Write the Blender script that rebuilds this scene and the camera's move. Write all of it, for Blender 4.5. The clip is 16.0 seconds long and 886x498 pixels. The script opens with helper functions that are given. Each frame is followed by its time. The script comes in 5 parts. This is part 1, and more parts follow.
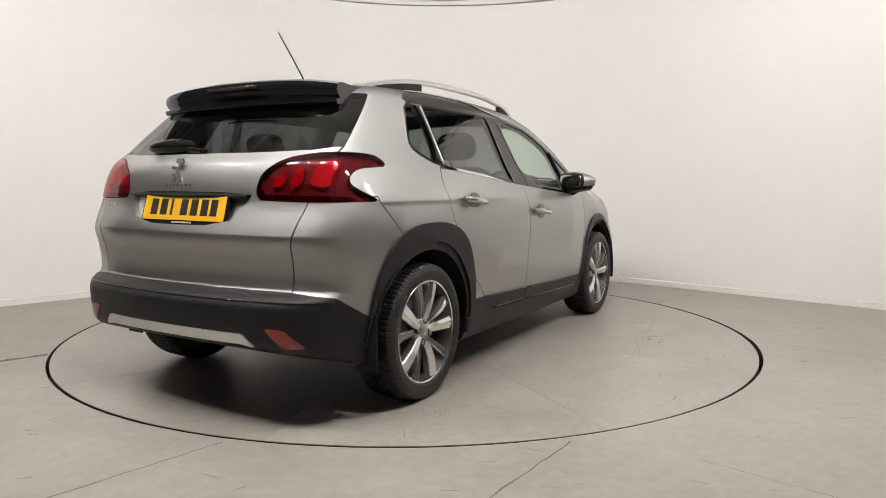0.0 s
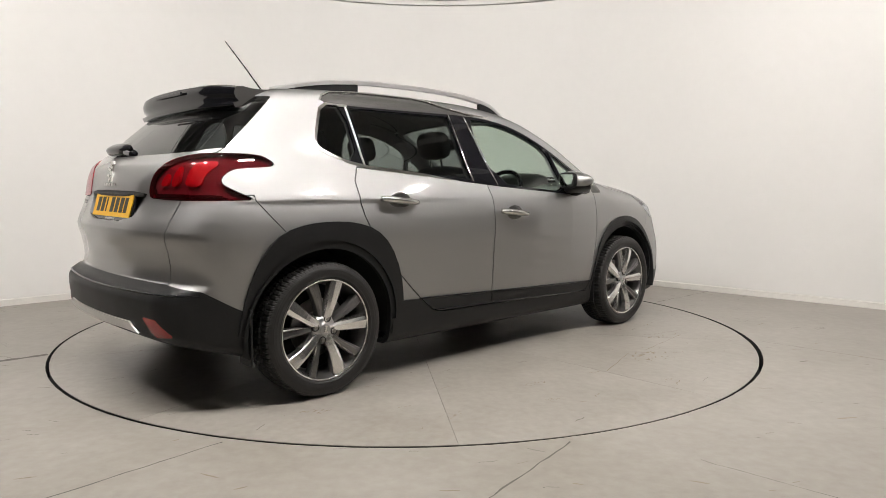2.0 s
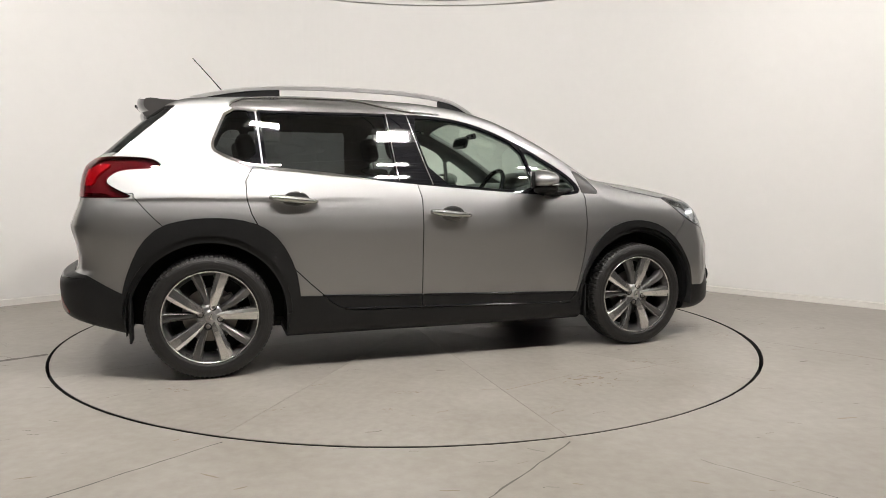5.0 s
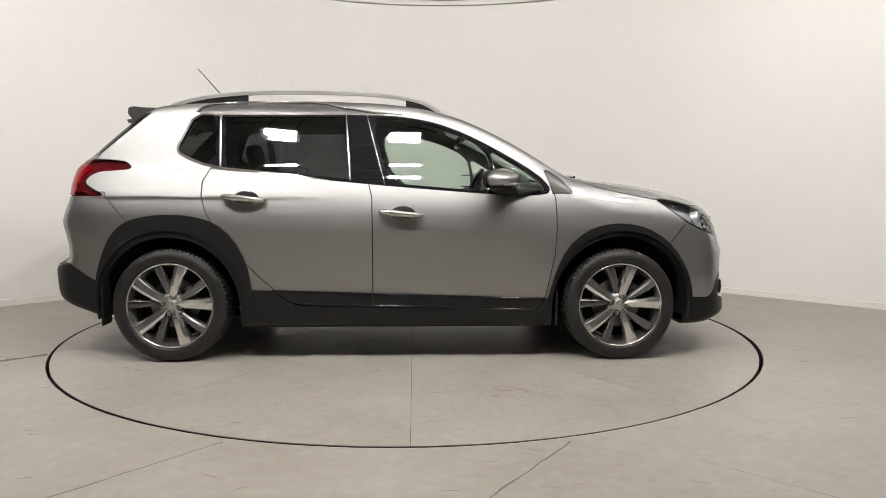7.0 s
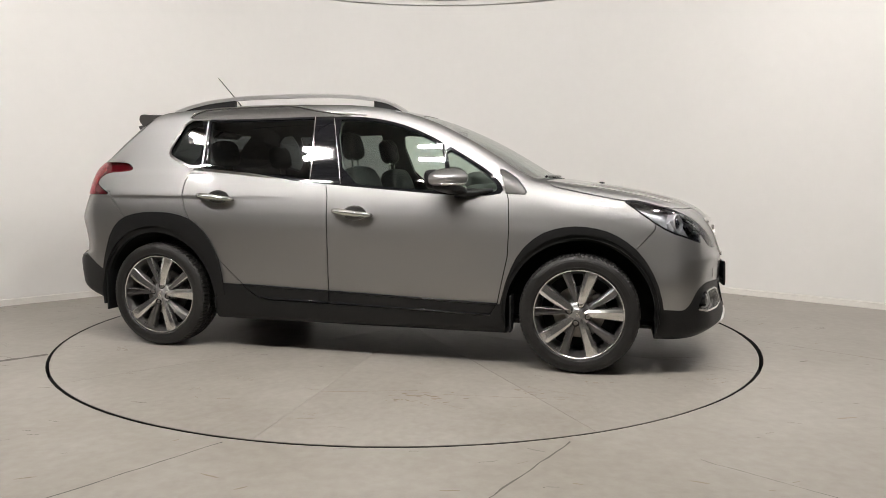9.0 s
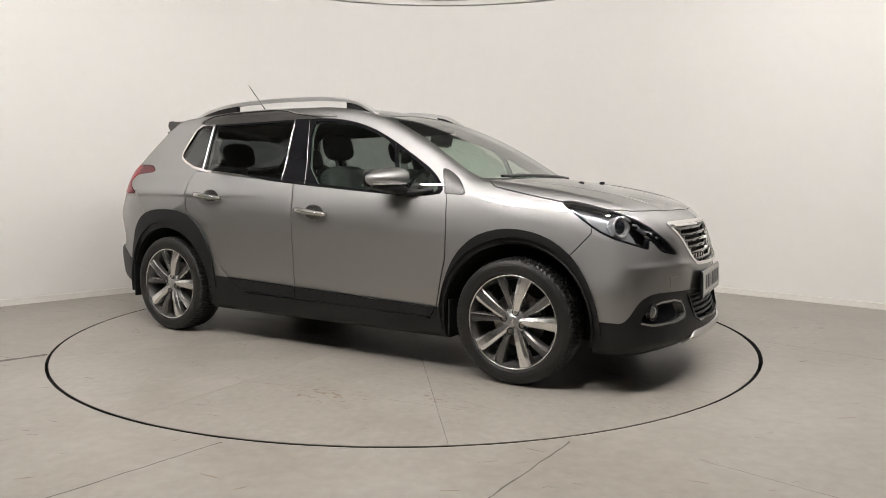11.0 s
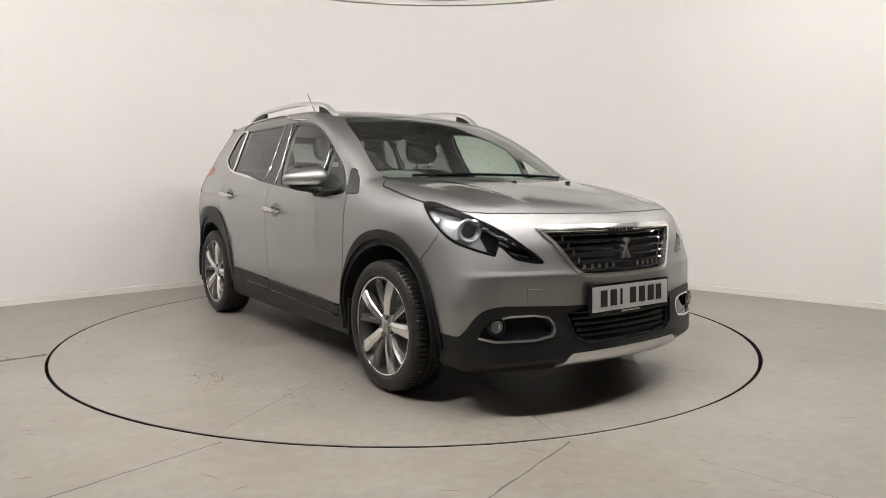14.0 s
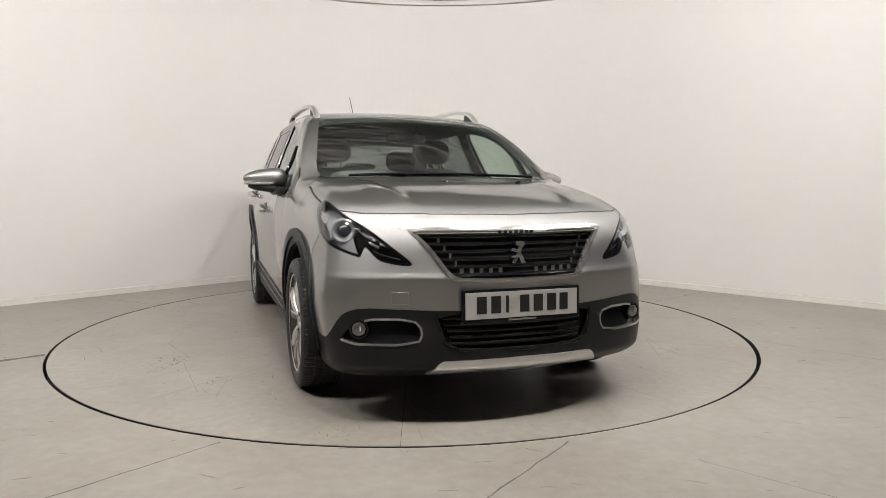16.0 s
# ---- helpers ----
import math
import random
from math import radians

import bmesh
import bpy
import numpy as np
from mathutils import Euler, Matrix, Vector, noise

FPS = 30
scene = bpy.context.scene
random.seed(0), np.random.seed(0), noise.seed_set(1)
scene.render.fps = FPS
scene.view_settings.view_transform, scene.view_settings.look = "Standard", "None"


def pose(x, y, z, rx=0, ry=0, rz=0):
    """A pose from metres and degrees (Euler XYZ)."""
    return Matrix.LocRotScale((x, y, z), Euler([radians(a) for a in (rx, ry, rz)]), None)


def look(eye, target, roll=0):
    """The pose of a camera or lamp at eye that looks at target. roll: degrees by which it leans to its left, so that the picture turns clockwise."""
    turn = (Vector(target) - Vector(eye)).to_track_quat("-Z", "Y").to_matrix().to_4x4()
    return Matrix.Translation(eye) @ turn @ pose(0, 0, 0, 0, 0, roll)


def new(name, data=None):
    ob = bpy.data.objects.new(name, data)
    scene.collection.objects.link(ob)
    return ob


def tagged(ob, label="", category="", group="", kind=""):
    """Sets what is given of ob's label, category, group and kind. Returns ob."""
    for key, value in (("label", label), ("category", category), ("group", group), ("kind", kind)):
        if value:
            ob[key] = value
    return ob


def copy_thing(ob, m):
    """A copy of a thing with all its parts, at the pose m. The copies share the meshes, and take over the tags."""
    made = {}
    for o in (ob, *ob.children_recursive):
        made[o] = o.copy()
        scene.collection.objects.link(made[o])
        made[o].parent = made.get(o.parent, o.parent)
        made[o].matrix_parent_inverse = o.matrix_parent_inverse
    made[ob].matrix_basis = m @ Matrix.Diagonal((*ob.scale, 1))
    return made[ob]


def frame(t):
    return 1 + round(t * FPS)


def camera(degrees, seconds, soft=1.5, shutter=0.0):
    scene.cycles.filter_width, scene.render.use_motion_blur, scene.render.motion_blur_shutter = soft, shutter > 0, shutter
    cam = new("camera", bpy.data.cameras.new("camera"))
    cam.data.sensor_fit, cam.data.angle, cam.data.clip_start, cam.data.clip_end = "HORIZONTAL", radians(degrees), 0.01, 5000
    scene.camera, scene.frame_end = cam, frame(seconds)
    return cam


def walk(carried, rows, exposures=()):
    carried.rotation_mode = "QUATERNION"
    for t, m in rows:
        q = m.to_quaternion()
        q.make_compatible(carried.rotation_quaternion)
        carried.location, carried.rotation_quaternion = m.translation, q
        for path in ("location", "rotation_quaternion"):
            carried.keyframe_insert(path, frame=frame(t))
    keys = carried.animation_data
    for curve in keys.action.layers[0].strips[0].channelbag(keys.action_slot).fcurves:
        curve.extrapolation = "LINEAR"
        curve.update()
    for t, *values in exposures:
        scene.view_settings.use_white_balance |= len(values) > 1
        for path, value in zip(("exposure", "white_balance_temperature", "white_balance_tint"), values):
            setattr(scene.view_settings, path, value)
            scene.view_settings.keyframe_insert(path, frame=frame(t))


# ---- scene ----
cam = camera(65.9, 16.0, soft=0.6)
EYE = (0.0, -4.775, 1.0)
AIM = (EYE[0] + math.sin(radians(2.575)) * math.cos(radians(-5.39)), EYE[1] + math.cos(radians(2.575)) * math.cos(radians(-5.39)), EYE[2] + math.sin(radians(-5.39)))


def aim(yaw):
    """The steady view, with the small sideways drift of the stand in degrees."""
    return look(EYE, Vector(EYE) + Matrix.Rotation(radians(-yaw), 3, "Z") @ (Vector(AIM) - Vector(EYE)), 0.275)


walk(cam, [(0, aim(0)), (4, aim(0)), (9.2, aim(0)), (12.0, aim(0.06)), (14.5, aim(0.05)), (16.0, aim(0.18))],
     exposures=[(0, 0.0), (3.5, -0.01), (7.0, -0.05), (9.0, -0.09), (12.5, -0.08), (16.0, -0.05)])

# ---- light: closed hall, a row of bright panels over the camera's side ----
world = bpy.data.worlds.new("hall_dark")
world.use_nodes = True
world.node_tree.nodes["Background"].inputs["Color"].default_value = (0.5, 0.48, 0.45, 1)
world.node_tree.nodes["Background"].inputs["Strength"].default_value = 0.02
scene.world = world
PANEL_POWER = 632.0


# ---- materials ----
def material(name, color, rough=0.5, metal=0.0, coat=0.0, vary=0.0, scale=5.0, bump=0.0, bump_scale=60.0, vary2=None, spec=0.5, stretch=None):
    m = bpy.data.materials.new(name)
    m.use_nodes = True
    nt = m.node_tree
    b = nt.nodes["Principled BSDF"]
    b.inputs["Base Color"].default_value = (*color, 1)
    b.inputs["Roughness"].default_value = rough
    b.inputs["Metallic"].default_value = metal
    b.inputs["Specular IOR Level"].default_value = spec
    b.inputs["Coat Weight"].default_value = coat
    b.inputs["Coat Roughness"].default_value = 0.04
    coord = nt.nodes.new("ShaderNodeTexCoord")
    src = coord.outputs["Object"]
    if stretch:
        mp = nt.nodes.new("ShaderNodeMapping")
        mp.inputs["Scale"].default_value = stretch
        nt.links.new(src, mp.inputs["Vector"])
        src = mp.outputs["Vector"]
    if vary:
        n1 = nt.nodes.new("ShaderNodeTexNoise")
        n1.inputs["Scale"].default_value, n1.inputs["Detail"].default_value, n1.inputs["Roughness"].default_value = scale, 6, 0.65
        n2 = nt.nodes.new("ShaderNodeTexNoise")
        n2.inputs["Scale"].default_value, n2.inputs["Detail"].default_value = scale * 14, 4
        mix = nt.nodes.new("ShaderNodeMix")
        mix.data_type = "FLOAT"
        mix.inputs[0].default_value = 0.35
        ramp = nt.nodes.new("ShaderNodeValToRGB")
        lo, hi = 1 - vary, 1 + vary
        c2 = vary2 or color
        ramp.color_ramp.elements[0].color = (*[max(0, c * lo) for c in c2], 1)
        ramp.color_ramp.elements[1].color = (*[min(1, c * hi) for c in color], 1)
        ramp.color_ramp.elements[0].position, ramp.color_ramp.elements[1].position = 0.3, 0.7
        for n in (n1, n2):
            nt.links.new(src, n.inputs["Vector"])
        nt.links.new(n1.outputs["Fac"], mix.inputs[2])
        nt.links.new(n2.outputs["Fac"], mix.inputs[3])
        nt.links.new(mix.outputs[0], ramp.inputs["Fac"])
        nt.links.new(ramp.outputs["Color"], b.inputs["Base Color"])
        rr = nt.nodes.new("ShaderNodeMapRange")
        rr.inputs["To Min"].default_value, rr.inputs["To Max"].default_value = max(0.02, rough * (1 - vary)), min(1, rough * (1 + vary))
        nt.links.new(mix.outputs[0], rr.inputs["Value"])
        nt.links.new(rr.outputs["Result"], b.inputs["Roughness"])
    if bump:
        n3 = nt.nodes.new("ShaderNodeTexNoise")
        n3.inputs["Scale"].default_value, n3.inputs["Detail"].default_value = bump_scale, 5
        nt.links.new(src, n3.inputs["Vector"])
        bp = nt.nodes.new("ShaderNodeBump")
        bp.inputs["Strength"].default_value, bp.inputs["Distance"].default_value = bump, 0.004
        nt.links.new(n3.outputs["Fac"], bp.inputs["Height"])
        nt.links.new(bp.outputs["Normal"], b.inputs["Normal"])
    return m


def glow(name, color, strength):
    m = bpy.data.materials.new(name)
    m.use_nodes = True
    b = m.node_tree.nodes["Principled BSDF"]
    b.inputs["Base Color"].default_value = (0.8, 0.8, 0.8, 1)
    b.inputs["Emission Color"].default_value = (*color, 1)
    b.inputs["Emission Strength"].default_value = strength
    return m


def glass(name, tint, rough=0.0, sheen=0.10):
    """A thin pane: clear tinted film with a real mirror sheen."""
    m = bpy.data.materials.new(name)
    m.use_nodes = True
    nt = m.node_tree
    nt.nodes.remove(nt.nodes["Principled BSDF"])
    tr = nt.nodes.new("ShaderNodeBsdfTransparent")
    tr.inputs["Color"].default_value = (*tint, 1)
    gl = nt.nodes.new("ShaderNodeBsdfGlossy")
    gl.inputs["Roughness"].default_value = rough
    lw = nt.nodes.new("ShaderNodeLayerWeight")
    lw.inputs["Blend"].default_value = 0.5
    pw = nt.nodes.new("ShaderNodeMath")
    pw.operation = "POWER"
    pw.inputs[1].default_value = 5.0
    fr = nt.nodes.new("ShaderNodeMapRange")
    fr.inputs["To Min"].default_value, fr.inputs["To Max"].default_value = sheen, 1.0
    nt.links.new(lw.outputs["Facing"], pw.inputs[0])
    nt.links.new(pw.outputs[0], fr.inputs["Value"])
    mx = nt.nodes.new("ShaderNodeMixShader")
    nt.links.new(fr.outputs["Result"], mx.inputs[0])
    nt.links.new(tr.outputs[0], mx.inputs[1])
    nt.links.new(gl.outputs[0], mx.inputs[2])
    nt.links.new(mx.outputs[0], nt.nodes["Material Output"].inputs["Surface"])
    return m


def car_paint():
    """Metallic grey paint: a soft flake lobe over a little pigment, under a hard clear coat."""
    m = bpy.data.materials.new("silver_grey_metallic_paint")
    m.use_nodes = True
    nt = m.node_tree
    nt.nodes.remove(nt.nodes["Principled BSDF"])

    def node(kind, **values):
        n = nt.nodes.new(kind)
        for key, v in values.items():
            n.inputs[key].default_value = v
        return n
    coord = nt.nodes.new("ShaderNodeTexCoord")
    fine, big = node("ShaderNodeTexNoise", Scale=900, Detail=2), node("ShaderNodeTexNoise", Scale=4, Detail=5)
    ramp = nt.nodes.new("ShaderNodeValToRGB")
    ramp.color_ramp.elements[0].color, ramp.color_ramp.elements[1].color = (0.355, 0.353, 0.350, 1), (0.43, 0.427, 0.423, 1)
    ramp.color_ramp.elements[0].position, ramp.color_ramp.elements[1].position = 0.3, 0.7
    for n in (fine, big):
        nt.links.new(coord.outputs["Object"], n.inputs["Vector"])
    nt.links.new(fine.outputs["Fac"], ramp.inputs["Fac"])
    rough = nt.nodes.new("ShaderNodeMapRange")
    rough.inputs["To Min"].default_value, rough.inputs["To Max"].default_value = 0.565, 0.595
    nt.links.new(big.outputs["Fac"], rough.inputs["Value"])
    flake = nt.nodes.new("ShaderNodeBsdfAnisotropic")
    flake.distribution = "BECKMANN"
    nt.links.new(ramp.outputs["Color"], flake.inputs["Color"])
    nt.links.new(rough.outputs["Result"], flake.inputs["Roughness"])
    pigment = node("ShaderNodeBsdfDiffuse", Color=(0.30, 0.297, 0.293, 1))
    base, top = nt.nodes.new("ShaderNodeMixShader"), nt.nodes.new("ShaderNodeMixShader")
    base.inputs[0].default_value = 0.08
    nt.links.new(flake.outputs[0], base.inputs[1])
    nt.links.new(pigment.outputs[0], base.inputs[2])
    coat = node("ShaderNodeBsdfAnisotropic", Color=(1, 1, 1, 1), Roughness=0.07)
    fresnel = node("ShaderNodeFresnel", IOR=1.8)
    nt.links.new(fresnel.outputs[0], top.inputs[0])
    nt.links.new(base.outputs[0], top.inputs[1])
    nt.links.new(coat.outputs[0], top.inputs[2])
    nt.links.new(top.outputs[0], nt.nodes["Material Output"].inputs["Surface"])
    return m


PAINT = car_paint()
BLACK_PLASTIC = material("black_grained_plastic", (0.0115, 0.0115, 0.0118), 0.45, vary=0.25, scale=6, bump=0.15, bump_scale=500, spec=0.3)
GLOSS_BLACK = material("gloss_black_trim", (0.009, 0.009, 0.011), 0.04, spec=0.45)
SEAM = material("dark_seam", (0.01, 0.01, 0.01), 0.8)
CHROME = material("chrome", (0.82, 0.81, 0.79), 0.07, metal=1.0, vary=0.03, scale=8)
SATIN = material("satin_aluminium", (0.70, 0.69, 0.68), 0.34, metal=0.8, vary=0.06, scale=10)
FLOOR_PAINT = material("grey_painted_concrete", (0.320, 0.301, 0.272), 0.42, vary=0.15, vary2=(0.290, 0.263, 0.224), scale=1.3, bump=0.14, bump_scale=35)
DISC_PAINT = material("grey_painted_deck", (0.326, 0.307, 0.278), 0.36, vary=0.16, vary2=(0.288, 0.261, 0.221), scale=1.6, bump=0.14, bump_scale=30)
WALL_PAINT = material("white_wall_paint", (0.80, 0.785, 0.765), 0.7, vary=0.02, scale=0.9, bump=0.05, bump_scale=20)
SCUFF = material("scuffed_paint", (0.78, 0.755, 0.72), 0.7, vary=0.07, scale=9)
ROOF_METAL = material("grey_roof_sheet", (0.66, 0.66, 0.64), 0.6, vary=0.2, scale=2)
HALL_PAINT = material("grey_hall_paint", (0.22, 0.215, 0.21), 0.7, vary=0.08, scale=1.0)
DARK_GAP = material("dark_gap", (0.012, 0.012, 0.012), 0.9)
LAMP_GLOW = glow("lamp_diffuser", (1.0, 0.955, 0.915), PANEL_POWER)
JOINT = material("floor_joint_grime", (0.13, 0.12, 0.105), 0.7, vary=0.4, scale=9)
STAIN = material("brown_floor_stain", (0.245, 0.200, 0.150), 0.6, vary=0.35, scale=12)


# ---- mesh helpers ----
def mesh_ob(name, verts, faces, mat, parent=None, label="", smooth=True):
    me = bpy.data.meshes.new(name)
    me.from_pydata([tuple(v) for v in np.asarray(verts, float).tolist()], [], [tuple(f) for f in (faces.tolist() if hasattr(faces, "tolist") else faces)])
    if smooth:
        me.shade_smooth()
    me.materials.append(mat)
    ob = new(name, me)
    if parent:
        ob.parent = parent
    if label:
        tagged(ob, label)
    return ob


def part(name, bm, mat, parent, label="", smooth=False):
    me = bpy.data.meshes.new(name)
    bmesh.ops.recalc_face_normals(bm, faces=bm.faces)
    bm.to_mesh(me)
    bm.free()
    if smooth:
        me.shade_smooth()
    me.materials.append(mat)
    ob = new(name, me)
    if parent:
        ob.parent = parent
    if label:
        tagged(ob, label)
    return ob


def box(bm, cx, cy, cz, sx, sy, sz, turn=None, bevel=0.0):
    """Adds a box with rounded edges to bm."""
    r = bmesh.ops.create_cube(bm, size=1, matrix=Matrix.Translation((cx, cy, cz)) @ (turn or Matrix()) @ Matrix.Diagonal((sx, sy, sz, 1)))
    if bevel:
        edges = {e for v in r["verts"] for e in v.link_edges}
        bmesh.ops.bevel(bm, geom=list(edges), offset=bevel, segments=2, affect="EDGES", profile=0.5)
    return bm


def lathe(profile, n=64, axis="z", closed=False):
    """Verts and quads of a profile of (r, h) turned round an axis."""
    vs, fs, k = [], [], len(profile)
    for i in range(n):
        a = 2 * math.pi * i / n
        for r, h in profile:
            vs.append((r * math.cos(a), r * math.sin(a), h) if axis == "z" else (r * math.cos(a), h, r * math.sin(a)))
    for i in range(n):
        j = (i + 1) % n
        for q in range(k if closed else k - 1):
            w = (q + 1) % k
            fs.append((i * k + q, j * k + q, j * k + w, i * k + w))
    return vs, fs


def tube(bm, pts, r, n=8, cap=True, flat=1.0):
    """A tube of radius r (number or list) along points."""
    rings = []
    for i, p in enumerate(pts):
        p = Vector(p)
        d = (Vector(pts[min(i + 1, len(pts) - 1)]) - Vector(pts[max(i - 1, 0)])).normalized()
        u = d.cross(Vector((0, 0, 1)) if abs(d.z) < 0.95 else Vector((0, 1, 0))).normalized()
        w = u.cross(d)
        rad = r[i] if isinstance(r, (list, tuple)) else r
        rings.append([bm.verts.new(p + (u * math.cos(2 * math.pi * k / n) + w * flat * math.sin(2 * math.pi * k / n)) * rad) for k in range(n)])
    for a, b in zip(rings, rings[1:]):
        for k in range(n):
            bm.faces.new((a[k], a[(k + 1) % n], b[(k + 1) % n], b[k]))
    if cap:
        bm.faces.new(rings[0])
        bm.faces.new(rings[-1])
    return bm


# ---- the studio: round white wall, concrete floor with a turntable ----
DISC_R, WALL_H = 2.24, 2.953
GAP_AT = (0, 60, 120, 180, 205, 235, 270, 285, 305, 325, 345, 360)
GAP_WIDE = (.024, .013, .013, .013, .017, .020, .017, .011, .010, .018, .028, .024)


def wall_path():
    """The wall's inner line in plan: two straight arms that meet in a widely rounded corner; points with outward directions."""
    c, r, arm = Vector((0.182, 4.103)), 3.0, 6.6
    d0, d1 = Vector((1.0, -0.966)).normalized(), Vector((-1.0, -0.9286)).normalized()
    half = math.acos(d0.dot(d1)) / 2
    o = c + (d0 + d1).normalized() * r / math.sin(half)
    a, b = c + d0 * r / math.tan(half), c + d1 * r / math.tan(half)
    a0, a1 = math.atan2((a - o).y, (a - o).x), math.atan2((b - o).y, (b - o).x)
    turn = (a1 - a0 + math.pi) % (2 * math.pi) - math.pi
    pts = [(c + d0 * arm, (a - o).normalized())]
    for k in range(61):
        t = a0 + turn * k / 60
        n = Vector((math.cos(t), math.sin(t)))
        pts.append((o + n * r, n))
    pts.append((c + d1 * arm, (b - o).normalized()))
    return pts


def sweep(name, profile, mat, smooth):
    """A closed profile of (outward, height) carried along the wall's line."""
    path, k = wall_path(), len(profile)
    vs = [(*(p + n * d), z) for p, n in path for d, z in profile]
    m = len(path)
    fs = [(i * k + j, i * k + (j + 1) % k, (i + 1) * k + (j + 1) % k, (i + 1) * k + j) for i in range(m - 1) for j in range(k)]
    fs += [tuple(range(k)), tuple(range((m - 1) * k, m * k))[::-1]]
    return mesh_ob(name, vs, fs, mat, smooth=smooth)


def build_floor():
    bm = bmesh.new()
    n = 240
    # one sheet with a round pit for the turntable
    rnd = random.Random(3)
    inner = []
    for i in range(n):
        a = 360 * i / n
        r = DISC_R - .007 + float(np.interp(a, GAP_AT, GAP_WIDE)) + rnd.uniform(-.0012, .0012)
        inner.append(bm.verts.new((r * math.cos(radians(a)), r * math.sin(radians(a)), 0)))
    low = [bm.verts.new((v.co.x, v.co.y, -0.12)) for v in inner]
    outer = [bm.verts.new((12 * math.cos(2 * math.pi * i / n), 12 * math.sin(2 * math.pi * i / n), 0)) for i in range(n)]
    for i in range(n):
        j = (i + 1) % n
        bm.faces.new((inner[i], inner[j], outer[j], outer[i]))
        # pit wall and bottom are black: the gap's shade put into the colour
        bm.faces.new((low[i], low[j], inner[j], inner[i])).material_index = 1
    bm.faces.new(low).material_index = 1
    ob = part("floor", bm, FLOOR_PAINT, None)
    ob.data.materials.append(DARK_GAP)
    return tagged(ob, "grey painted concrete floor with hairline joints and scuffs", "floor", kind="structure")


def strip(name, a, b, width, mat, parent, z=0.0012, wob=0.004, seed=1):
    """A thin flat line with uneven edges from a to b."""
    rnd = random.Random(seed)
    a, b = Vector((*a, 0)), Vector((*b, 0))
    d = (b - a).normalized()
    s = Vector((-d.y, d.x, 0))
    k = max(4, int((b - a).length / 0.06))
    vs, fs = [], []
    for i in range(k + 1):
        p = a + (b - a) * i / k + s * rnd.uniform(-wob, wob)
        w = width * rnd.uniform(0.5, 1.2) / 2
        for e in (-1, 1):
            q = p + s * w * e
            vs.append((q.x, q.y, z))
    for i in range(k):
        fs.append((2 * i, 2 * i + 2, 2 * i + 3, 2 * i + 1))
    return mesh_ob(name, vs, fs, mat, parent, smooth=False)


def build_wall():
    for nm, prof, mat, label, cat in (
            ("wall_round", [(0, 0), (0, WALL_H), (.10, WALL_H), (.10, 0)], WALL_PAINT, "smooth white painted studio wall with rounded corner", "wall"),
            ("baseboard", [(-.012, 0), (-.012, .050), (-.003, .056), (-.003, 0)], SCUFF, "scuffed white low skirting along the curved wall", "skirting"),
            ("trim", [(-.012, WALL_H + .012), (-.012, WALL_H + .058), (.12, WALL_H + .058), (.12, WALL_H + .012)], WALL_PAINT, "white capping rail on the wall's top edge", "trim")):
        tagged(sweep(nm, prof, mat, False), label, cat, kind="structure")


def build_hall():
    bm = bmesh.new()
    box(bm, 0, 0, 5.3, 24, 24, 0.1)
    for i in range(-29, 30):
        box(bm, 0, i * 0.40, 5.22, 24, 0.12, 0.09)
    for j in range(-4, 5):
        box(bm, j * 2.4 + .6, 0, 5.02, 0.14, 24, 0.26)
    tagged(part("ceiling", bm, ROOF_METAL, None), "grey ribbed metal hall ceiling with purlins", "ceiling", kind="structure")
    # unseen walls added to close the hall; their grey tunes the car's reflections
    for nm, x, y, sx, sy in (("wall_north", 0, 11.9, 24, .2), ("wall_south", 0, -9.6, 24, .2), ("wall_east", 11.9, 1.15, .2, 21.3), ("wall_west", -11.9, 1.15, .2, 21.3)):
        bm = bmesh.new()
        box(bm, x, y, 2.63, sx, sy, 5.2)
        tagged(part(nm, bm, HALL_PAINT, None), "plain grey unseen wall added to close the hall", "wall", kind="structure")


def build_lamp(w, h, mat, label, group, rod):
    lamp = new("ceiling_lamp")
    tagged(lamp, label, "lamp", group=group)
    bm = box(bmesh.new(), 0, 0, 0.05, w + .09, h + .10, 0.06, bevel=0.012)
    part("housing", bm, SATIN, lamp)
    bm = box(bmesh.new(), 0, 0, 0.012, w, h, 0.012, bevel=0.004)
    part("diffuser", bm, mat, lamp, "bright frosted diffuser")
    for x in (-.15, .15):
        bm = bmesh.new()
        tube(bm, [(x, 0, .05), (x, math.sin(radians(43)) * rod, math.cos(radians(43)) * rod)], 0.010, 8)
        part("bracket", bm, DARK_GAP, lamp)
    return lamp


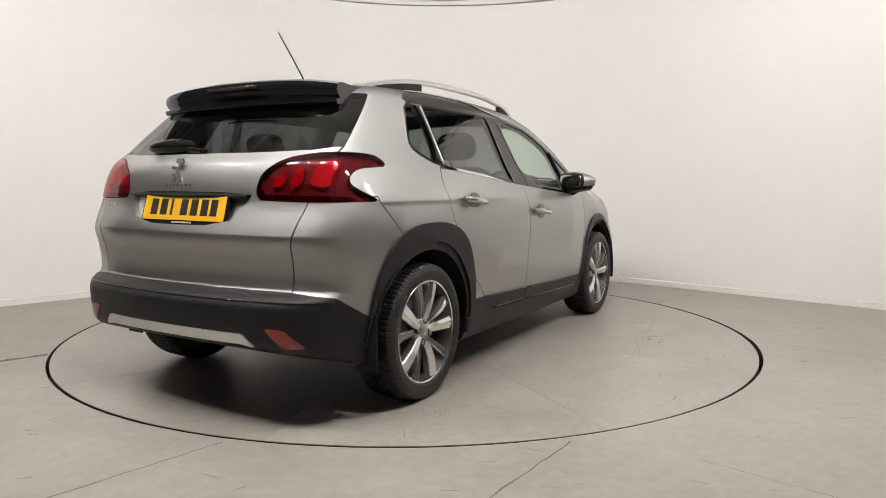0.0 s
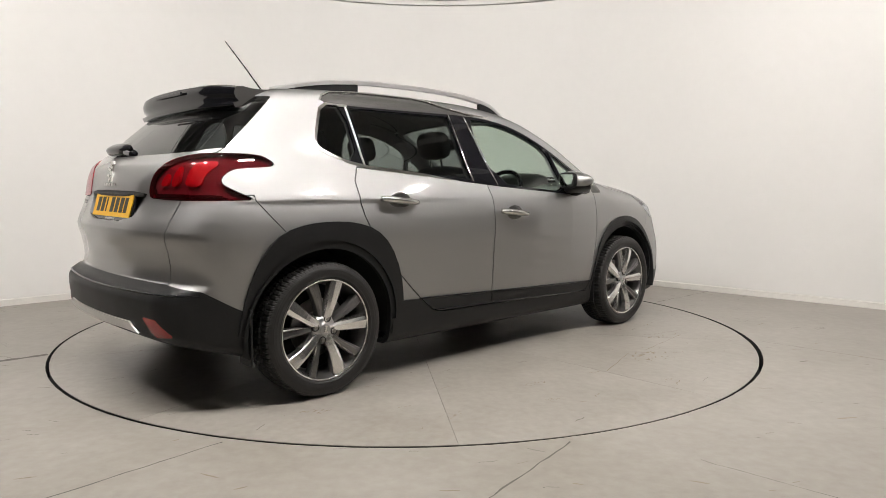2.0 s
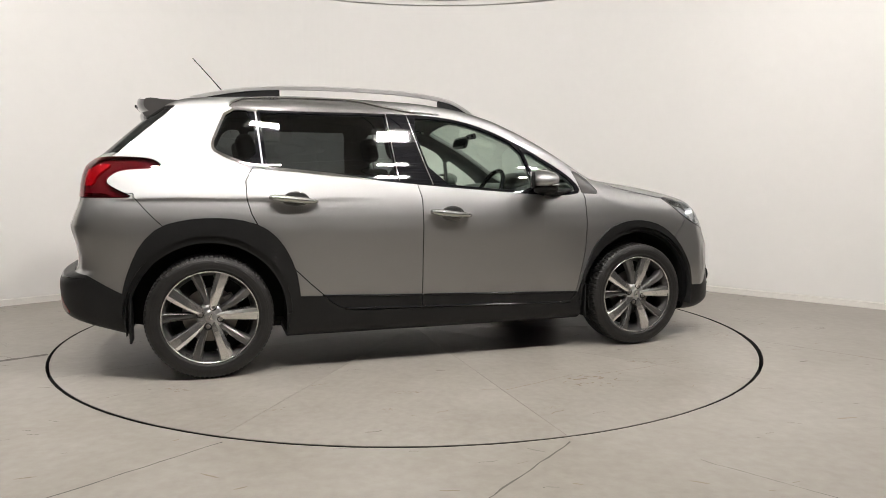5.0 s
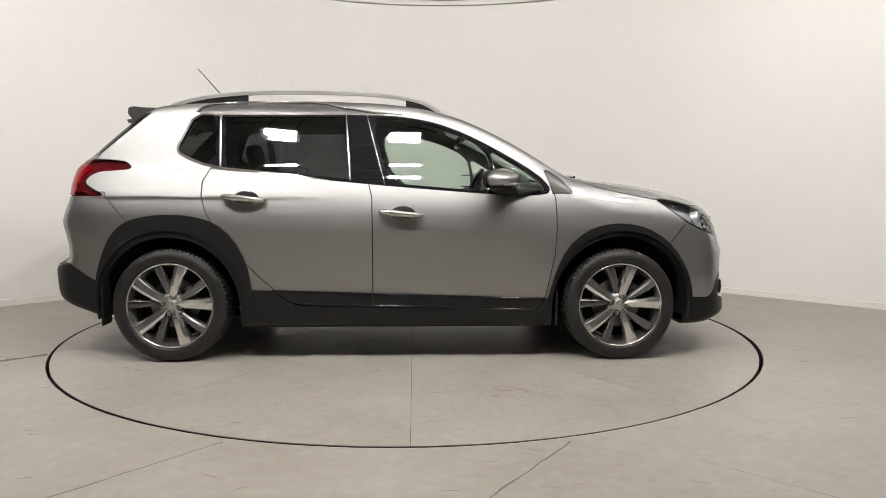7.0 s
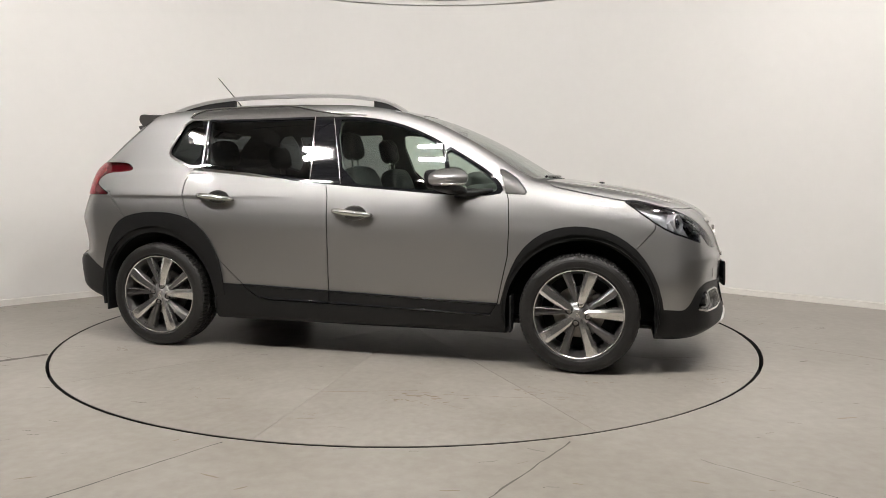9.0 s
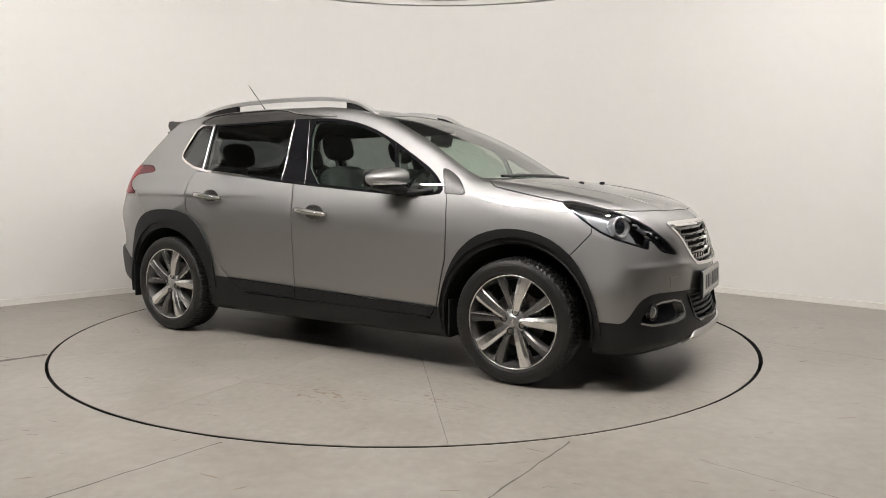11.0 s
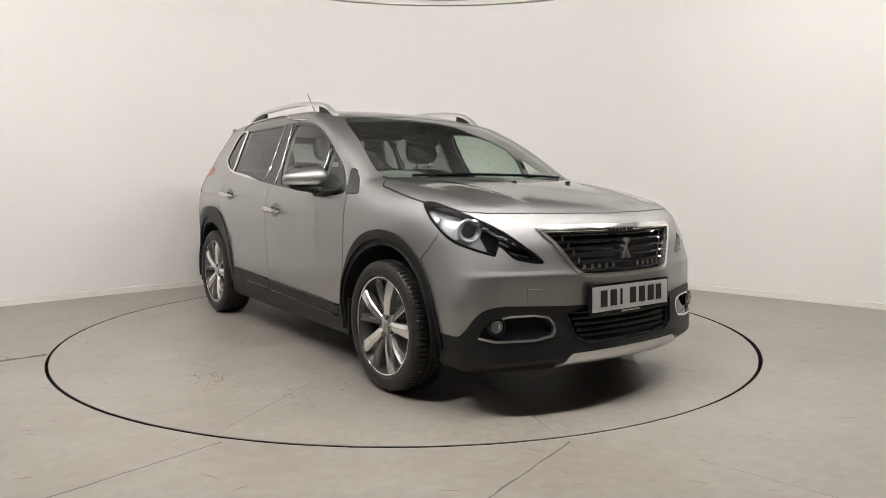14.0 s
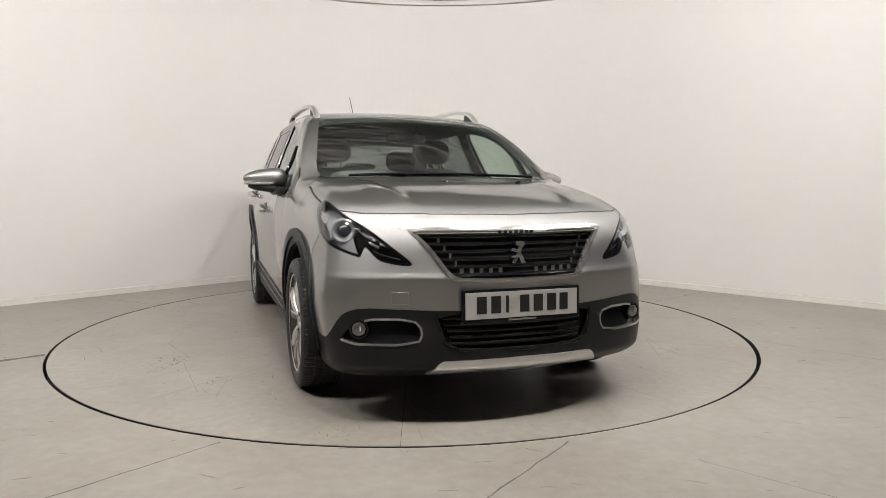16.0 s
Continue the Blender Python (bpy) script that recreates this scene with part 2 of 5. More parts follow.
def build_turntable():
    tt = new("turntable")
    n = 160
    vs, fs = lathe([(0.0, -.10), (DISC_R - .008, -.10), (DISC_R - .008, -.0035), (0.0, -.0035)], n)
    # black here too, so the ring and joints look deep in shade
    mesh_ob("deck_base", vs, fs, DARK_GAP, tt, "deck under the plates, black for the gap's shade", smooth=False)
    # ten wedge plates with hairline joints
    gap, steps = .0009, 16
    vs = []
    for k in range(steps + 1):
        a = radians(36) * k / steps
        r = DISC_R - .007
        x, y = r * math.cos(a), r * math.sin(a)
        off = gap * (1 - 2 * k / steps)
        vs.append((x - math.sin(a) * off, y + math.cos(a) * off))
    mid = radians(18)
    tip = (gap / math.sin(mid) * math.cos(mid), gap / math.sin(mid) * math.sin(mid))
    ring = [tip] + vs
    m = len(ring)
    verts = [(x, y, 0) for x, y in ring] + [(x, y, -.003) for x, y in ring]
    faces = [tuple(range(m))] + [(i, (i + 1) % m, m + (i + 1) % m, m + i)[::-1] for i in range(m)]
    plate0 = mesh_ob("deck_plate", verts, faces, DISC_PAINT, tt, smooth=False)
    for k in range(10):
        ob = plate0 if k == 0 else new("deck_plate", plate0.data)
        ob.parent = tt
        ob.matrix_basis = pose(0, 0, 0, 0, 0, -90 + 36 * k)
    rnd = random.Random(5)
    for i, (x, y, r) in enumerate(((1.2, 1.3, .06), (-1.6, .5, .05), (-.4, 1.7, .05), (.528, -1.539, .10), (.45, -1.62, .07), (-.453, -1.476, .035), (1.9, -.89, .05), (-.6, -1.7, .03), (.95, -1.35, .06), (-1.5, -1.1, .05), (1.3, -1.1, .04), (.1, -1.9, .025), (-1.1, -1.55, .03))):
        for k in range(16):
            q = [(x + rnd.gauss(0, r), y + rnd.gauss(0, r * .5))]
            a0, l, wd = rnd.uniform(-.6, .6), r * rnd.uniform(.06, .35), r * rnd.uniform(.02, .08)
            n2 = 12
            vs = [(q[0][0] + math.cos(a0) * l * math.cos(t) - math.sin(a0) * wd * math.sin(t) * rnd.uniform(.6, 1.2), q[0][1] + math.sin(a0) * l * math.cos(t) + math.cos(a0) * wd * math.sin(t) * rnd.uniform(.6, 1.2), .0008 + .0001 * k)
                  for t in np.linspace(0, 2 * math.pi, n2, endpoint=False)]
            mesh_ob("scuff", vs, [tuple(range(n2))], STAIN, tt, smooth=False)
    for i in range(110):
        a, r = rnd.uniform(0, 2 * math.pi), 2.2 * rnd.random() ** .45
        p, t0, l = (r * math.cos(a), r * math.sin(a)), rnd.uniform(-.6, .6), rnd.uniform(.012, .09)
        strip("deck_scratch", p, (p[0] + l * math.cos(t0), p[1] + l * math.sin(t0)), rnd.uniform(.002, .0045), JOINT if i % 2 else STAIN, tt, z=.0022, wob=.006, seed=i)
    for i in range(14):
        a, t0 = rnd.uniform(0, 2 * math.pi), rnd.uniform(-.5, .5)
        p = np.array((1.6 * math.cos(a), 1.6 * math.sin(a)))
        q = p + np.array((math.cos(t0), math.sin(t0))) * rnd.uniform(.25, .6)
        strip("deck_streak", p.tolist(), q.tolist(), rnd.uniform(.002, .004), STAIN, tt, z=.0024, wob=.003, seed=i)
    tagged(tt, "round grey painted floor turntable with joints and scuffs", "turntable")
    return tt


floor = build_floor()
for i, (a, b, w) in enumerate((((-.738, -2.168), (-1.5, -3.0), .007), ((.62, -2.21), (.10, -2.86), .008), ((1.054, -2.402), (1.75, -3.1), .003), ((-2.125, -.761), (-3.6, -1.95), .05), ((2.261, -.534), (3.0, -1.3), .005),
                               ((2.1, .95), (2.95, 1.65), .006), ((1.5, 1.72), (2.35, 2.2), .006), ((-2.1, .9), (-2.9, 1.35), .005))):
    strip("floor_joint", a, b, w, JOINT, floor, seed=i)
rnd = random.Random(11)
for i in range(120):
    a, r = rnd.uniform(0, 2 * math.pi), rnd.uniform(2.32, 3.3)
    x, y = r * math.cos(a), r * math.sin(a)
    l, wd, t0 = rnd.uniform(.006, .06), rnd.uniform(.0015, .005), rnd.uniform(-.7, .7)
    n = 10
    vs = [(x + math.cos(t0) * l * math.cos(t) - math.sin(t0) * wd * math.sin(t) * rnd.uniform(.5, 1.3), y + math.sin(t0) * l * math.cos(t) + math.cos(t0) * wd * math.sin(t) * rnd.uniform(.5, 1.3), .0012) for t in np.linspace(0, 2 * math.pi, n, endpoint=False)]
    mesh_ob("scuff", vs, [tuple(range(n))], STAIN if i % 3 else JOINT, floor, smooth=False)
# fine dark cracks and chips in the paint
for i in range(90):
    a, r = rnd.uniform(0, 2 * math.pi), 2.27 + 1.3 * rnd.random() ** 1.5
    p, t0, l = (r * math.cos(a), r * math.sin(a)), rnd.uniform(-.5, .5), rnd.uniform(.015, .10)
    strip("floor_crack", p, (p[0] + l * math.cos(t0), p[1] + l * math.sin(t0)), rnd.uniform(.002, .005), JOINT, floor, z=.0014, wob=.006, seed=i)
for i in range(26):
    t0, l = rnd.uniform(-.25, .1), rnd.uniform(.03, .16)
    k = rnd.random()
    p = (-2.2 - 1.2 * k + rnd.gauss(0, .02), -.82 - .95 * k + rnd.gauss(0, .025))
    strip("floor_stain", p, (p[0] - l * math.cos(t0), p[1] - l * .8), rnd.uniform(.008, .03), STAIN if i % 2 else JOINT, floor, z=.0009, wob=.012, seed=i)
build_wall()
build_hall()
turntable = build_turntable()
LAMP_Z, LAMP_TILT = 3.75, 43


def hang(lamp, spots, z):
    for i, (x, y, turn) in enumerate(spots):
        m = pose(x, y, z, 0, 0, turn) @ pose(0, 0, 0, LAMP_TILT, 0, 0)
        if i:
            copy_thing(lamp, m)
        else:
            lamp.matrix_basis = m


hang(build_lamp(.32, .09, LAMP_GLOW, "small bright light panel hung under the hall roof", "front row of light panels", 1.52),
     [(-2.7, -2.5, -36), (-1.37, -2.8, -15), (-0.1, -2.85, 0), (1.25, -2.6, 15), (2.75, -2.05, 40)], LAMP_Z)
hang(build_lamp(.20, .07, LAMP_GLOW, "narrow bright light panel hung under the hall roof", "outer light panels", 1.52),
     [(-4.0, -1.7, -66), (4.0, -1.0, 72)], LAMP_Z)


# ---- the car's skin: a smooth body from a few profile curves, cut into panels ----
def curve(pts):
    """Smooth monotone curve through a few (x, y) points."""
    xs, ys = np.array([p[0] for p in pts], float), np.array([p[1] for p in pts], float)
    h, d = np.diff(xs), np.diff(ys) / np.diff(xs)
    m = np.zeros(len(xs))
    m[0], m[-1] = d[0], d[-1]
    for i in range(1, len(xs) - 1):
        if d[i - 1] * d[i] > 0:
            a, b = 2 * h[i] + h[i - 1], h[i] + 2 * h[i - 1]
            m[i] = (a + b) / (a / d[i - 1] + b / d[i])

    def f(x):
        x = np.clip(x, xs[0], xs[-1])
        i = np.clip(np.searchsorted(xs, x) - 1, 0, len(h) - 1)
        t = (x - xs[i]) / h[i]
        return ((2 * t ** 3 - 3 * t ** 2 + 1) * ys[i] + (t ** 3 - 2 * t ** 2 + t) * h[i] * m[i]
                + (3 * t ** 2 - 2 * t ** 3) * ys[i + 1] + (t ** 3 - t ** 2) * h[i] * m[i + 1])
    return f


SIDE = curve([(.15, .78), (.22, .805), (.30, .824), (.40, .840), (.47, .846), (.60, .8525), (.70, .8605), (.76, .8632), (.82, .8610), (.87, .8550), (.92, .8440), (.99, .8185), (1.05, .790),
              (1.10, .762), (1.25, .697), (1.39, .634), (1.45, .600), (1.50, .555), (1.57, .46)])
NARROW_REAR = curve([(-2.1, .26), (-1.95, .14), (-1.83, .085), (-1.65, .035), (-1.4, .012), (-.9, 0)])
NARROW_LOW = curve([(.6, 0), (1.0, .005), (1.5, .022), (1.75, .045), (1.87, .075), (1.97, .13), (2.1, .27)])
NARROW_HIGH = curve([(.6, 0), (.9, .022), (1.5, .065), (1.75, .115), (1.9, .19), (2.1, .36)])
FRONT = curve([(.15, 1.96), (.21, 2.04), (.26, 2.09), (.33, 2.085), (.45, 2.062), (.55, 2.064), (.61, 2.066), (.64, 2.056), (.8, 2.010), (.86, 1.985), (.92, 1.93), (1.1, 1.7)])
REAR = curve([(.15, -1.86), (.22, -1.95), (.30, -2.015), (.40, -2.035), (.495, -2.04), (.528, -2.026), (.576, -1.960), (.62, -1.955), (.70, -1.966), (.775, -1.9845), (.788, -1.985), (.802, -1.981), (.93, -1.935), (1.0, -1.925),
              (1.08, -1.90), (1.13, -1.845), (1.24, -1.725), (1.34, -1.615), (1.42, -1.53), (1.56, -1.37)])
TOP = curve([(-2.1, 1.25), (-1.75, 1.41), (-1.5, 1.458), (-1.2, 1.490), (-.7, 1.512), (-.2, 1.503), (.1, 1.474), (.36, 1.415), (.54, 1.347), (.715, 1.266), (.89, 1.168), (1.03, 1.085), (1.10, 1.053),
             (1.2, 1.036), (1.4, 1.008), (1.6, .973), (1.8, .925), (1.95, .868), (2.05, .81), (2.15, .70)])

FLOOR_LINE = curve([(-2.1, .36), (-1.95, .325), (-1.8, .285), (-1.66, .245), (-1.45, .19), (1.9, .19), (2.1, .215)])


def smax(a, b, k):
    h = np.maximum(k - np.abs(a - b), 0) / k
    return np.maximum(a, b) + h * h * k / 4


def body_field(p):
    """Below zero inside the body, above it outside."""
    x, y, z = p[..., 0], np.abs(p[..., 1]), p[..., 2]
    up = np.clip((z - .45) / .4, 0, 1)
    up = up * up * (3 - 2 * up)
    side = y - (SIDE(z) - NARROW_REAR(x) - NARROW_LOW(x) * (1 - up) - NARROW_HIGH(x) * up)
    # the crease that runs forward from the tail lamp
    edge = np.clip((-.35 - x) / .6, 0, 1) * np.clip((x + 1.75) / .2, 0, 1)
    side = side - .007 * edge * np.exp(-((z - .928) / np.where(z > .928, .055, .012)) ** 2)
    bow = np.clip((x + .2) / .8, 0, 1)
    top = z - (TOP(x + .2 * bow * y * y) - (.09 * (1 - bow) + .035 * bow) * y * y)
    # soft ridges that run down the bonnet
    ridge = y - .50 + .16 * (x - 1.2)
    top = top - .008 * np.exp(-(ridge / np.where(ridge > 0, .09, .035)) ** 2) * np.clip((x - 1.15) / .25, 0, 1) * np.clip((1.98 - x) / .3, 0, 1)
    front = x - (FRONT(z) - .34 * y * y)
    rear = (REAR(z) + .16 * y * y) - x
    f = smax(side, top * .9, .05 + .09 * np.clip((x - .85) / .35, 0, 1))
    f = smax(f, front, .10)
    f = smax(f, rear, .10)
    return smax(f, FLOOR_LINE(x) - z, .05)


def body_normal(P):
    e = 1e-4
    g = np.stack([body_field(P + np.eye(3)[k] * e) - body_field(P - np.eye(3)[k] * e) for k in range(3)], -1)
    g[np.abs(P[:, 1]) < 1e-6, 1] = 0
    return g / np.maximum(np.linalg.norm(g, axis=1), 1e-9)[:, None]


def skin_grid(na, nc, ne):
    """The half of the body with y <= 0 as a fine net of triangles."""
    A, B = np.array((-1.35, 0, .74)), np.array((1.45, 0, .66))
    st = [(A, a) for a in np.radians(np.linspace(180, 90, ne, endpoint=False))] + [(A + (B - A) * t, math.pi / 2) for t in np.linspace(0, 1, nc, endpoint=False)]
    st += [(B, a) for a in np.radians(np.linspace(90, 0, ne + 1))]
    O = np.array([s[0] for s in st])[:, None, :]
    al = np.array([s[1] for s in st])[:, None]
    ph = np.radians(np.linspace(-90, 90, na + 1))[None, :]
    D = np.stack([np.cos(al) + 0 * ph, -np.sin(al) * np.cos(ph), np.sin(al) * np.sin(ph)], -1)
    lo, hi = np.zeros(D.shape[:2]), np.full(D.shape[:2], 1.5)
    for _ in range(34):
        mid = (lo + hi) / 2
        inside = body_field(O + D * mid[..., None]) < 0
        lo, hi = np.where(inside, mid, lo), np.where(inside, hi, mid)
    P = O + D * hi[..., None]
    P[:, 0, 1] = P[:, -1, 1] = 0
    P[0, :, 1] = P[-1, :, 1] = 0
    ns, k = P.shape[:2]
    i, j = np.meshgrid(np.arange(ns - 1), np.arange(k - 1), indexing="ij")
    a, b, c, d = i * k + j, (i + 1) * k + j, (i + 1) * k + j + 1, i * k + j + 1
    T = np.concatenate([np.stack([a, b, c], -1).reshape(-1, 3), np.stack([a, c, d], -1).reshape(-1, 3)])
    P = P.reshape(-1, 3)
    key = np.round(P, 6)
    uniq, first, inv = np.unique(key, axis=0, return_index=True, return_inverse=True)
    T = inv.reshape(-1)[T]
    P = P[first]
    T = T[(T[:, 0] != T[:, 1]) & (T[:, 1] != T[:, 2]) & (T[:, 2] != T[:, 0])]
    return P, T


def chaikin(poly, times=2):
    p = np.array(poly, float)
    for _ in range(times):
        q = np.roll(p, -1, axis=0)
        p = np.stack([.75 * p + .25 * q, .25 * p + .75 * q], 1).reshape(-1, 2)
    return p


def poly_dist(a, b, poly):
    """Signed distance in a flat drawing, below zero inside the outline."""
    p = np.array(poly, float)
    q = np.roll(p, -1, axis=0)
    best, inside = np.full(len(a), 1e9), np.zeros(len(a), bool)
    for (x0, y0), (x1, y1) in zip(p, q):
        dx, dy = x1 - x0, y1 - y0
        t = np.clip(((a - x0) * dx + (b - y0) * dy) / (dx * dx + dy * dy + 1e-12), 0, 1)
        best = np.minimum(best, (a - x0 - t * dx) ** 2 + (b - y0 - t * dy) ** 2)
        cross = (y0 > b) != (y1 > b)
        xi = x0 + (b - y0) / (dy if abs(dy) > 1e-12 else 1e-12) * dx
        inside ^= cross & (a < xi)
    d = np.sqrt(best)
    return np.where(inside, -d, d)


def cut(V, T, phi):
    """Splits the net along phi = 0: the points, the triangles inside and those outside."""
    f = phi(V)
    f = np.where(np.abs(f) < 2e-5, 2e-5, f)
    neg = f[T] < 0
    cnt = neg.sum(1)
    tin, tout = [T[cnt == 3]], [T[cnt == 0]]
    mix = T[(cnt == 1) | (cnt == 2)]
    if not len(mix):
        return V, tin[0], tout[0]
    mneg = f[mix] < 0
    lone = mneg.sum(1) == 1
    idx = np.where(lone, mneg.argmax(1), (~mneg).argmax(1))
    r = np.arange(len(mix))
    a, b, c = mix[r, idx], mix[r, (idx + 1) % 3], mix[r, (idx + 2) % 3]
    e = np.concatenate([np.stack([a, b], 1), np.stack([a, c], 1)])
    es = np.sort(e, 1)
    u, inv = np.unique(es, axis=0, return_inverse=True)
    inv = inv.reshape(-1)
    t = f[u[:, 0]] / (f[u[:, 0]] - f[u[:, 1]])
    nv = V[u[:, 0]] + (V[u[:, 1]] - V[u[:, 0]]) * t[:, None]
    base = len(V)
    V2 = np.concatenate([V, nv])
    ab, ac = base + inv[:len(a)], base + inv[len(a):]
    one = np.stack([a, ab, ac], 1)
    two = np.concatenate([np.stack([ab, b, c], 1), np.stack([ab, c, ac], 1)])
    l2 = np.concatenate([lone, lone])
    tin += [one[lone], two[~l2]]
    tout += [one[~lone], two[l2]]
    return V2, np.concatenate(tin), np.concatenate(tout)


def side_of(poly, smooth=2, lo=-9, hi=9):
    p = chaikin(poly, smooth) if smooth else poly
    return lambda V: np.maximum(np.maximum(poly_dist(V[:, 0], V[:, 2], p), lo - V[:, 0]), V[:, 0] - hi)


def nose_of(poly, smooth=1):
    p = chaikin(poly, smooth) if smooth else poly
    return lambda V: np.maximum(poly_dist(np.abs(V[:, 1]), V[:, 2], p), 1.2 - V[:, 0])


def tail_of(poly, smooth=1, x=-1.42):
    p = chaikin(poly, smooth) if smooth else poly
    return lambda V: np.maximum(poly_dist(np.abs(V[:, 1]), V[:, 2], p), V[:, 0] - x)


def rear_screen_of(poly):
    """The tailgate glass, which wraps a little round the corner posts."""
    return lambda V: np.maximum(poly_dist(np.abs(V[:, 1]), V[:, 2], poly), V[:, 0] - (REAR(V[:, 2]) + .135))


def corner_front(poly, smooth=1):
    p = chaikin(poly, smooth) if smooth else poly
    return lambda V: np.maximum(poly_dist(V[:, 0] - np.abs(V[:, 1]), V[:, 2], p), 1.15 - V[:, 0])


def corner_rear(poly, smooth=1):
    p = chaikin(poly, smooth) if smooth else poly
    return lambda V: np.maximum(poly_dist(-V[:, 0] - np.abs(V[:, 1]), V[:, 2], p), V[:, 0] + 1.15)


def top_of(poly, zmin, smooth=1):
    p = chaikin(poly, smooth) if smooth else poly
    return lambda V: np.maximum(poly_dist(V[:, 0], np.abs(V[:, 1]), p), zmin(V[:, 0]) - V[:, 2])


class Skin:
    """The net that is still uncut."""
    def __init__(self, V, T):
        self.V, self.T = V, T

    def take(self, phi, gap=0.0):
        """Cuts a panel out. gap: half the width of the seam round it; returns the panel and the seam."""
        if not gap:
            self.V, got, self.T = cut(self.V, self.T, phi)
            return (self.V, got)
        self.V, got, rest = cut(self.V, self.T, lambda P: phi(P) + gap)
        self.V, seam, self.T = cut(self.V, rest, lambda P: phi(P) - gap)
        return (self.V, got), (self.V, seam)


def panel(name, net, mat, parent, label="", offset=0.0, thick=0.012, centre=False, mirror=False):
    """One mesh from a piece of the net, set in or out, with folded edges. centre: joined with its mirror image; mirror: on the other side."""
    V, T = net
    if not len(T):
        return None
    used, inv = np.unique(T, return_inverse=True)
    T = inv.reshape(-1, 3)
    P = V[used]
    N = body_normal(P)
    mid = np.abs(P[:, 1]) < 1e-6
    P = P + N * offset
    P[mid, 1] = 0
    e = np.concatenate([T[:, [0, 1]], T[:, [1, 2]], T[:, [2, 0]]])
    es = np.sort(e, 1)
    _, first, cnt = np.unique(es, axis=0, return_index=True, return_counts=True)
    rim = e[first[cnt == 1]]
    rim = rim[~(mid[rim[:, 0]] & mid[rim[:, 1]])]
    verts, tris, norms = [P], [T], [N]
    if thick and len(rim):
        a, b = P[rim[:, 0]], P[rim[:, 1]]
        na, nb = N[rim[:, 0]], N[rim[:, 1]]
        k = len(P) + 4 * np.arange(len(rim))
        out = np.cross(b - a, na)
        out /= np.maximum(np.linalg.norm(out, axis=1), 1e-9)[:, None]
        verts.append(np.stack([a, b, b - nb * thick, a - na * thick], 1).reshape(-1, 3))
        norms.append(np.repeat(out, 4, axis=0))
        tris.append(np.concatenate([np.stack([k + 1, k, k + 3], 1), np.stack([k + 1, k + 3, k + 2], 1)]))
    P, N, T = np.concatenate(verts), np.concatenate(norms), np.concatenate(tris)
    flip = np.array((1, -1, 1))
    if centre:
        T = np.concatenate([T, T[:, ::-1] + len(P)])
        P, N = np.concatenate([P, P * flip]), np.concatenate([N, N * flip])
    elif mirror:
        P, N, T = P * flip, N * flip, T[:, ::-1]
    ob = mesh_ob(name, P, T, mat, parent, label)
    ob.data.normals_split_custom_set_from_vertices(N.tolist())
    return ob


def pair(name, net, mat, parents, label="", offset=0.0, thick=0.012):
    return [panel(name, net, mat, parents[s], label, offset, thick, mirror=bool(s)) for s in (0, 1)]


# ---- outlines of the car's panels, seen from the side (x, z) ----
ARCH_R = [(-1.70, .30), (-1.675, .471), (-1.642, .582), (-1.585, .706), (-1.495, .790), (-1.367, .822), (-1.246, .828), (-1.124, .821), (-1.002, .785), (-.911, .707), (-.839, .566), (-.814, .412), (-.81, .30)]
ARCH_F = [(.835, .28), (.851, .365), (.892, .518), (.952, .646), (1.05, .738), (1.156, .776), (1.262, .787), (1.381, .770), (1.479, .729), (1.58, .647), (1.66, .517), (1.698, .384), (1.71, .25)]
DLO = [(-1.165, 1.400), (-1.222, 1.27), (-1.250, 1.195), (-1.225, 1.152), (-1.045, 1.082), (-.707, 1.050), (-.172, .999), (.25, .966), (.60, .941), (.84, .942), (.862, .985), (.785, 1.068), (.629, 1.163), (.469, 1.252),
       (.308, 1.325), (.144, 1.373), (-.05, 1.398), (-.313, 1.402), (-.669, 1.397), (-1.022, 1.394)]
Q_GLASS = [(-1.156, 1.386), (-1.206, 1.27), (-1.238, 1.195), (-1.210, 1.160), (-1.020, 1.092), (-1.028, 1.386)]
R_GLASS = [(-.995, 1.380), (-.968, 1.092), (-.70, 1.068), (-.275, 1.028), (-.312, 1.386), (-.65, 1.382)]
B_POST = [(-.300, 1.40), (-.262, 1.012), (-.072, .993), (-.185, 1.399)]
F_GLASS = [(-.165, 1.378), (-.058, 1.008), (.25, .982), (.536, .960), (.530, 1.08), (.488, 1.226), (.30, 1.312), (.144, 1.357), (-.04, 1.380)]
F_QUARTER = [(.512, 1.212), (.552, 1.09), (.562, .960), (.80, .955), (.835, .985), (.775, 1.055), (.64, 1.14)]
ROOF_ARCH = [(-1.160, 1.398), (-1.128, 1.440), (-1.070, 1.462), (-.939, 1.473), (-.515, 1.477), (-.416, 1.466), (-.300, 1.438), (-.15, 1.413), (-.02, 1.400), (-.05, 1.396), (-.313, 1.400), (-.669, 1.395), (-1.022, 1.392)]
DOOR_R = [(-1.045, 1.082), (-1.080, 1.015), (-1.078, .923), (-1.057, .846), (-1.017, .769), (-.943, .67), (-.855, .566), (-.766, .477), (-.706, .422), (-.655, .375), (-.60, .338), (-.53, .320), (-.142, .313), (-.142, .771),
          (-.145, .926), (-.166, 1.01)]
DOOR_F = [(-.166, 1.01), (-.145, .926), (-.142, .771), (-.142, .313), (.795, .300), (.835, .359), (.861, .485), (.888, .614), (.895, .773), (.887, .925), (.868, .99)]
MIRROR_BASE = [(.826, 1.086), (.862, 1.078), (.925, 1.035), (.966, .988), (.984, .960), (.974, .950), (.872, .953), (.852, 1.02)]


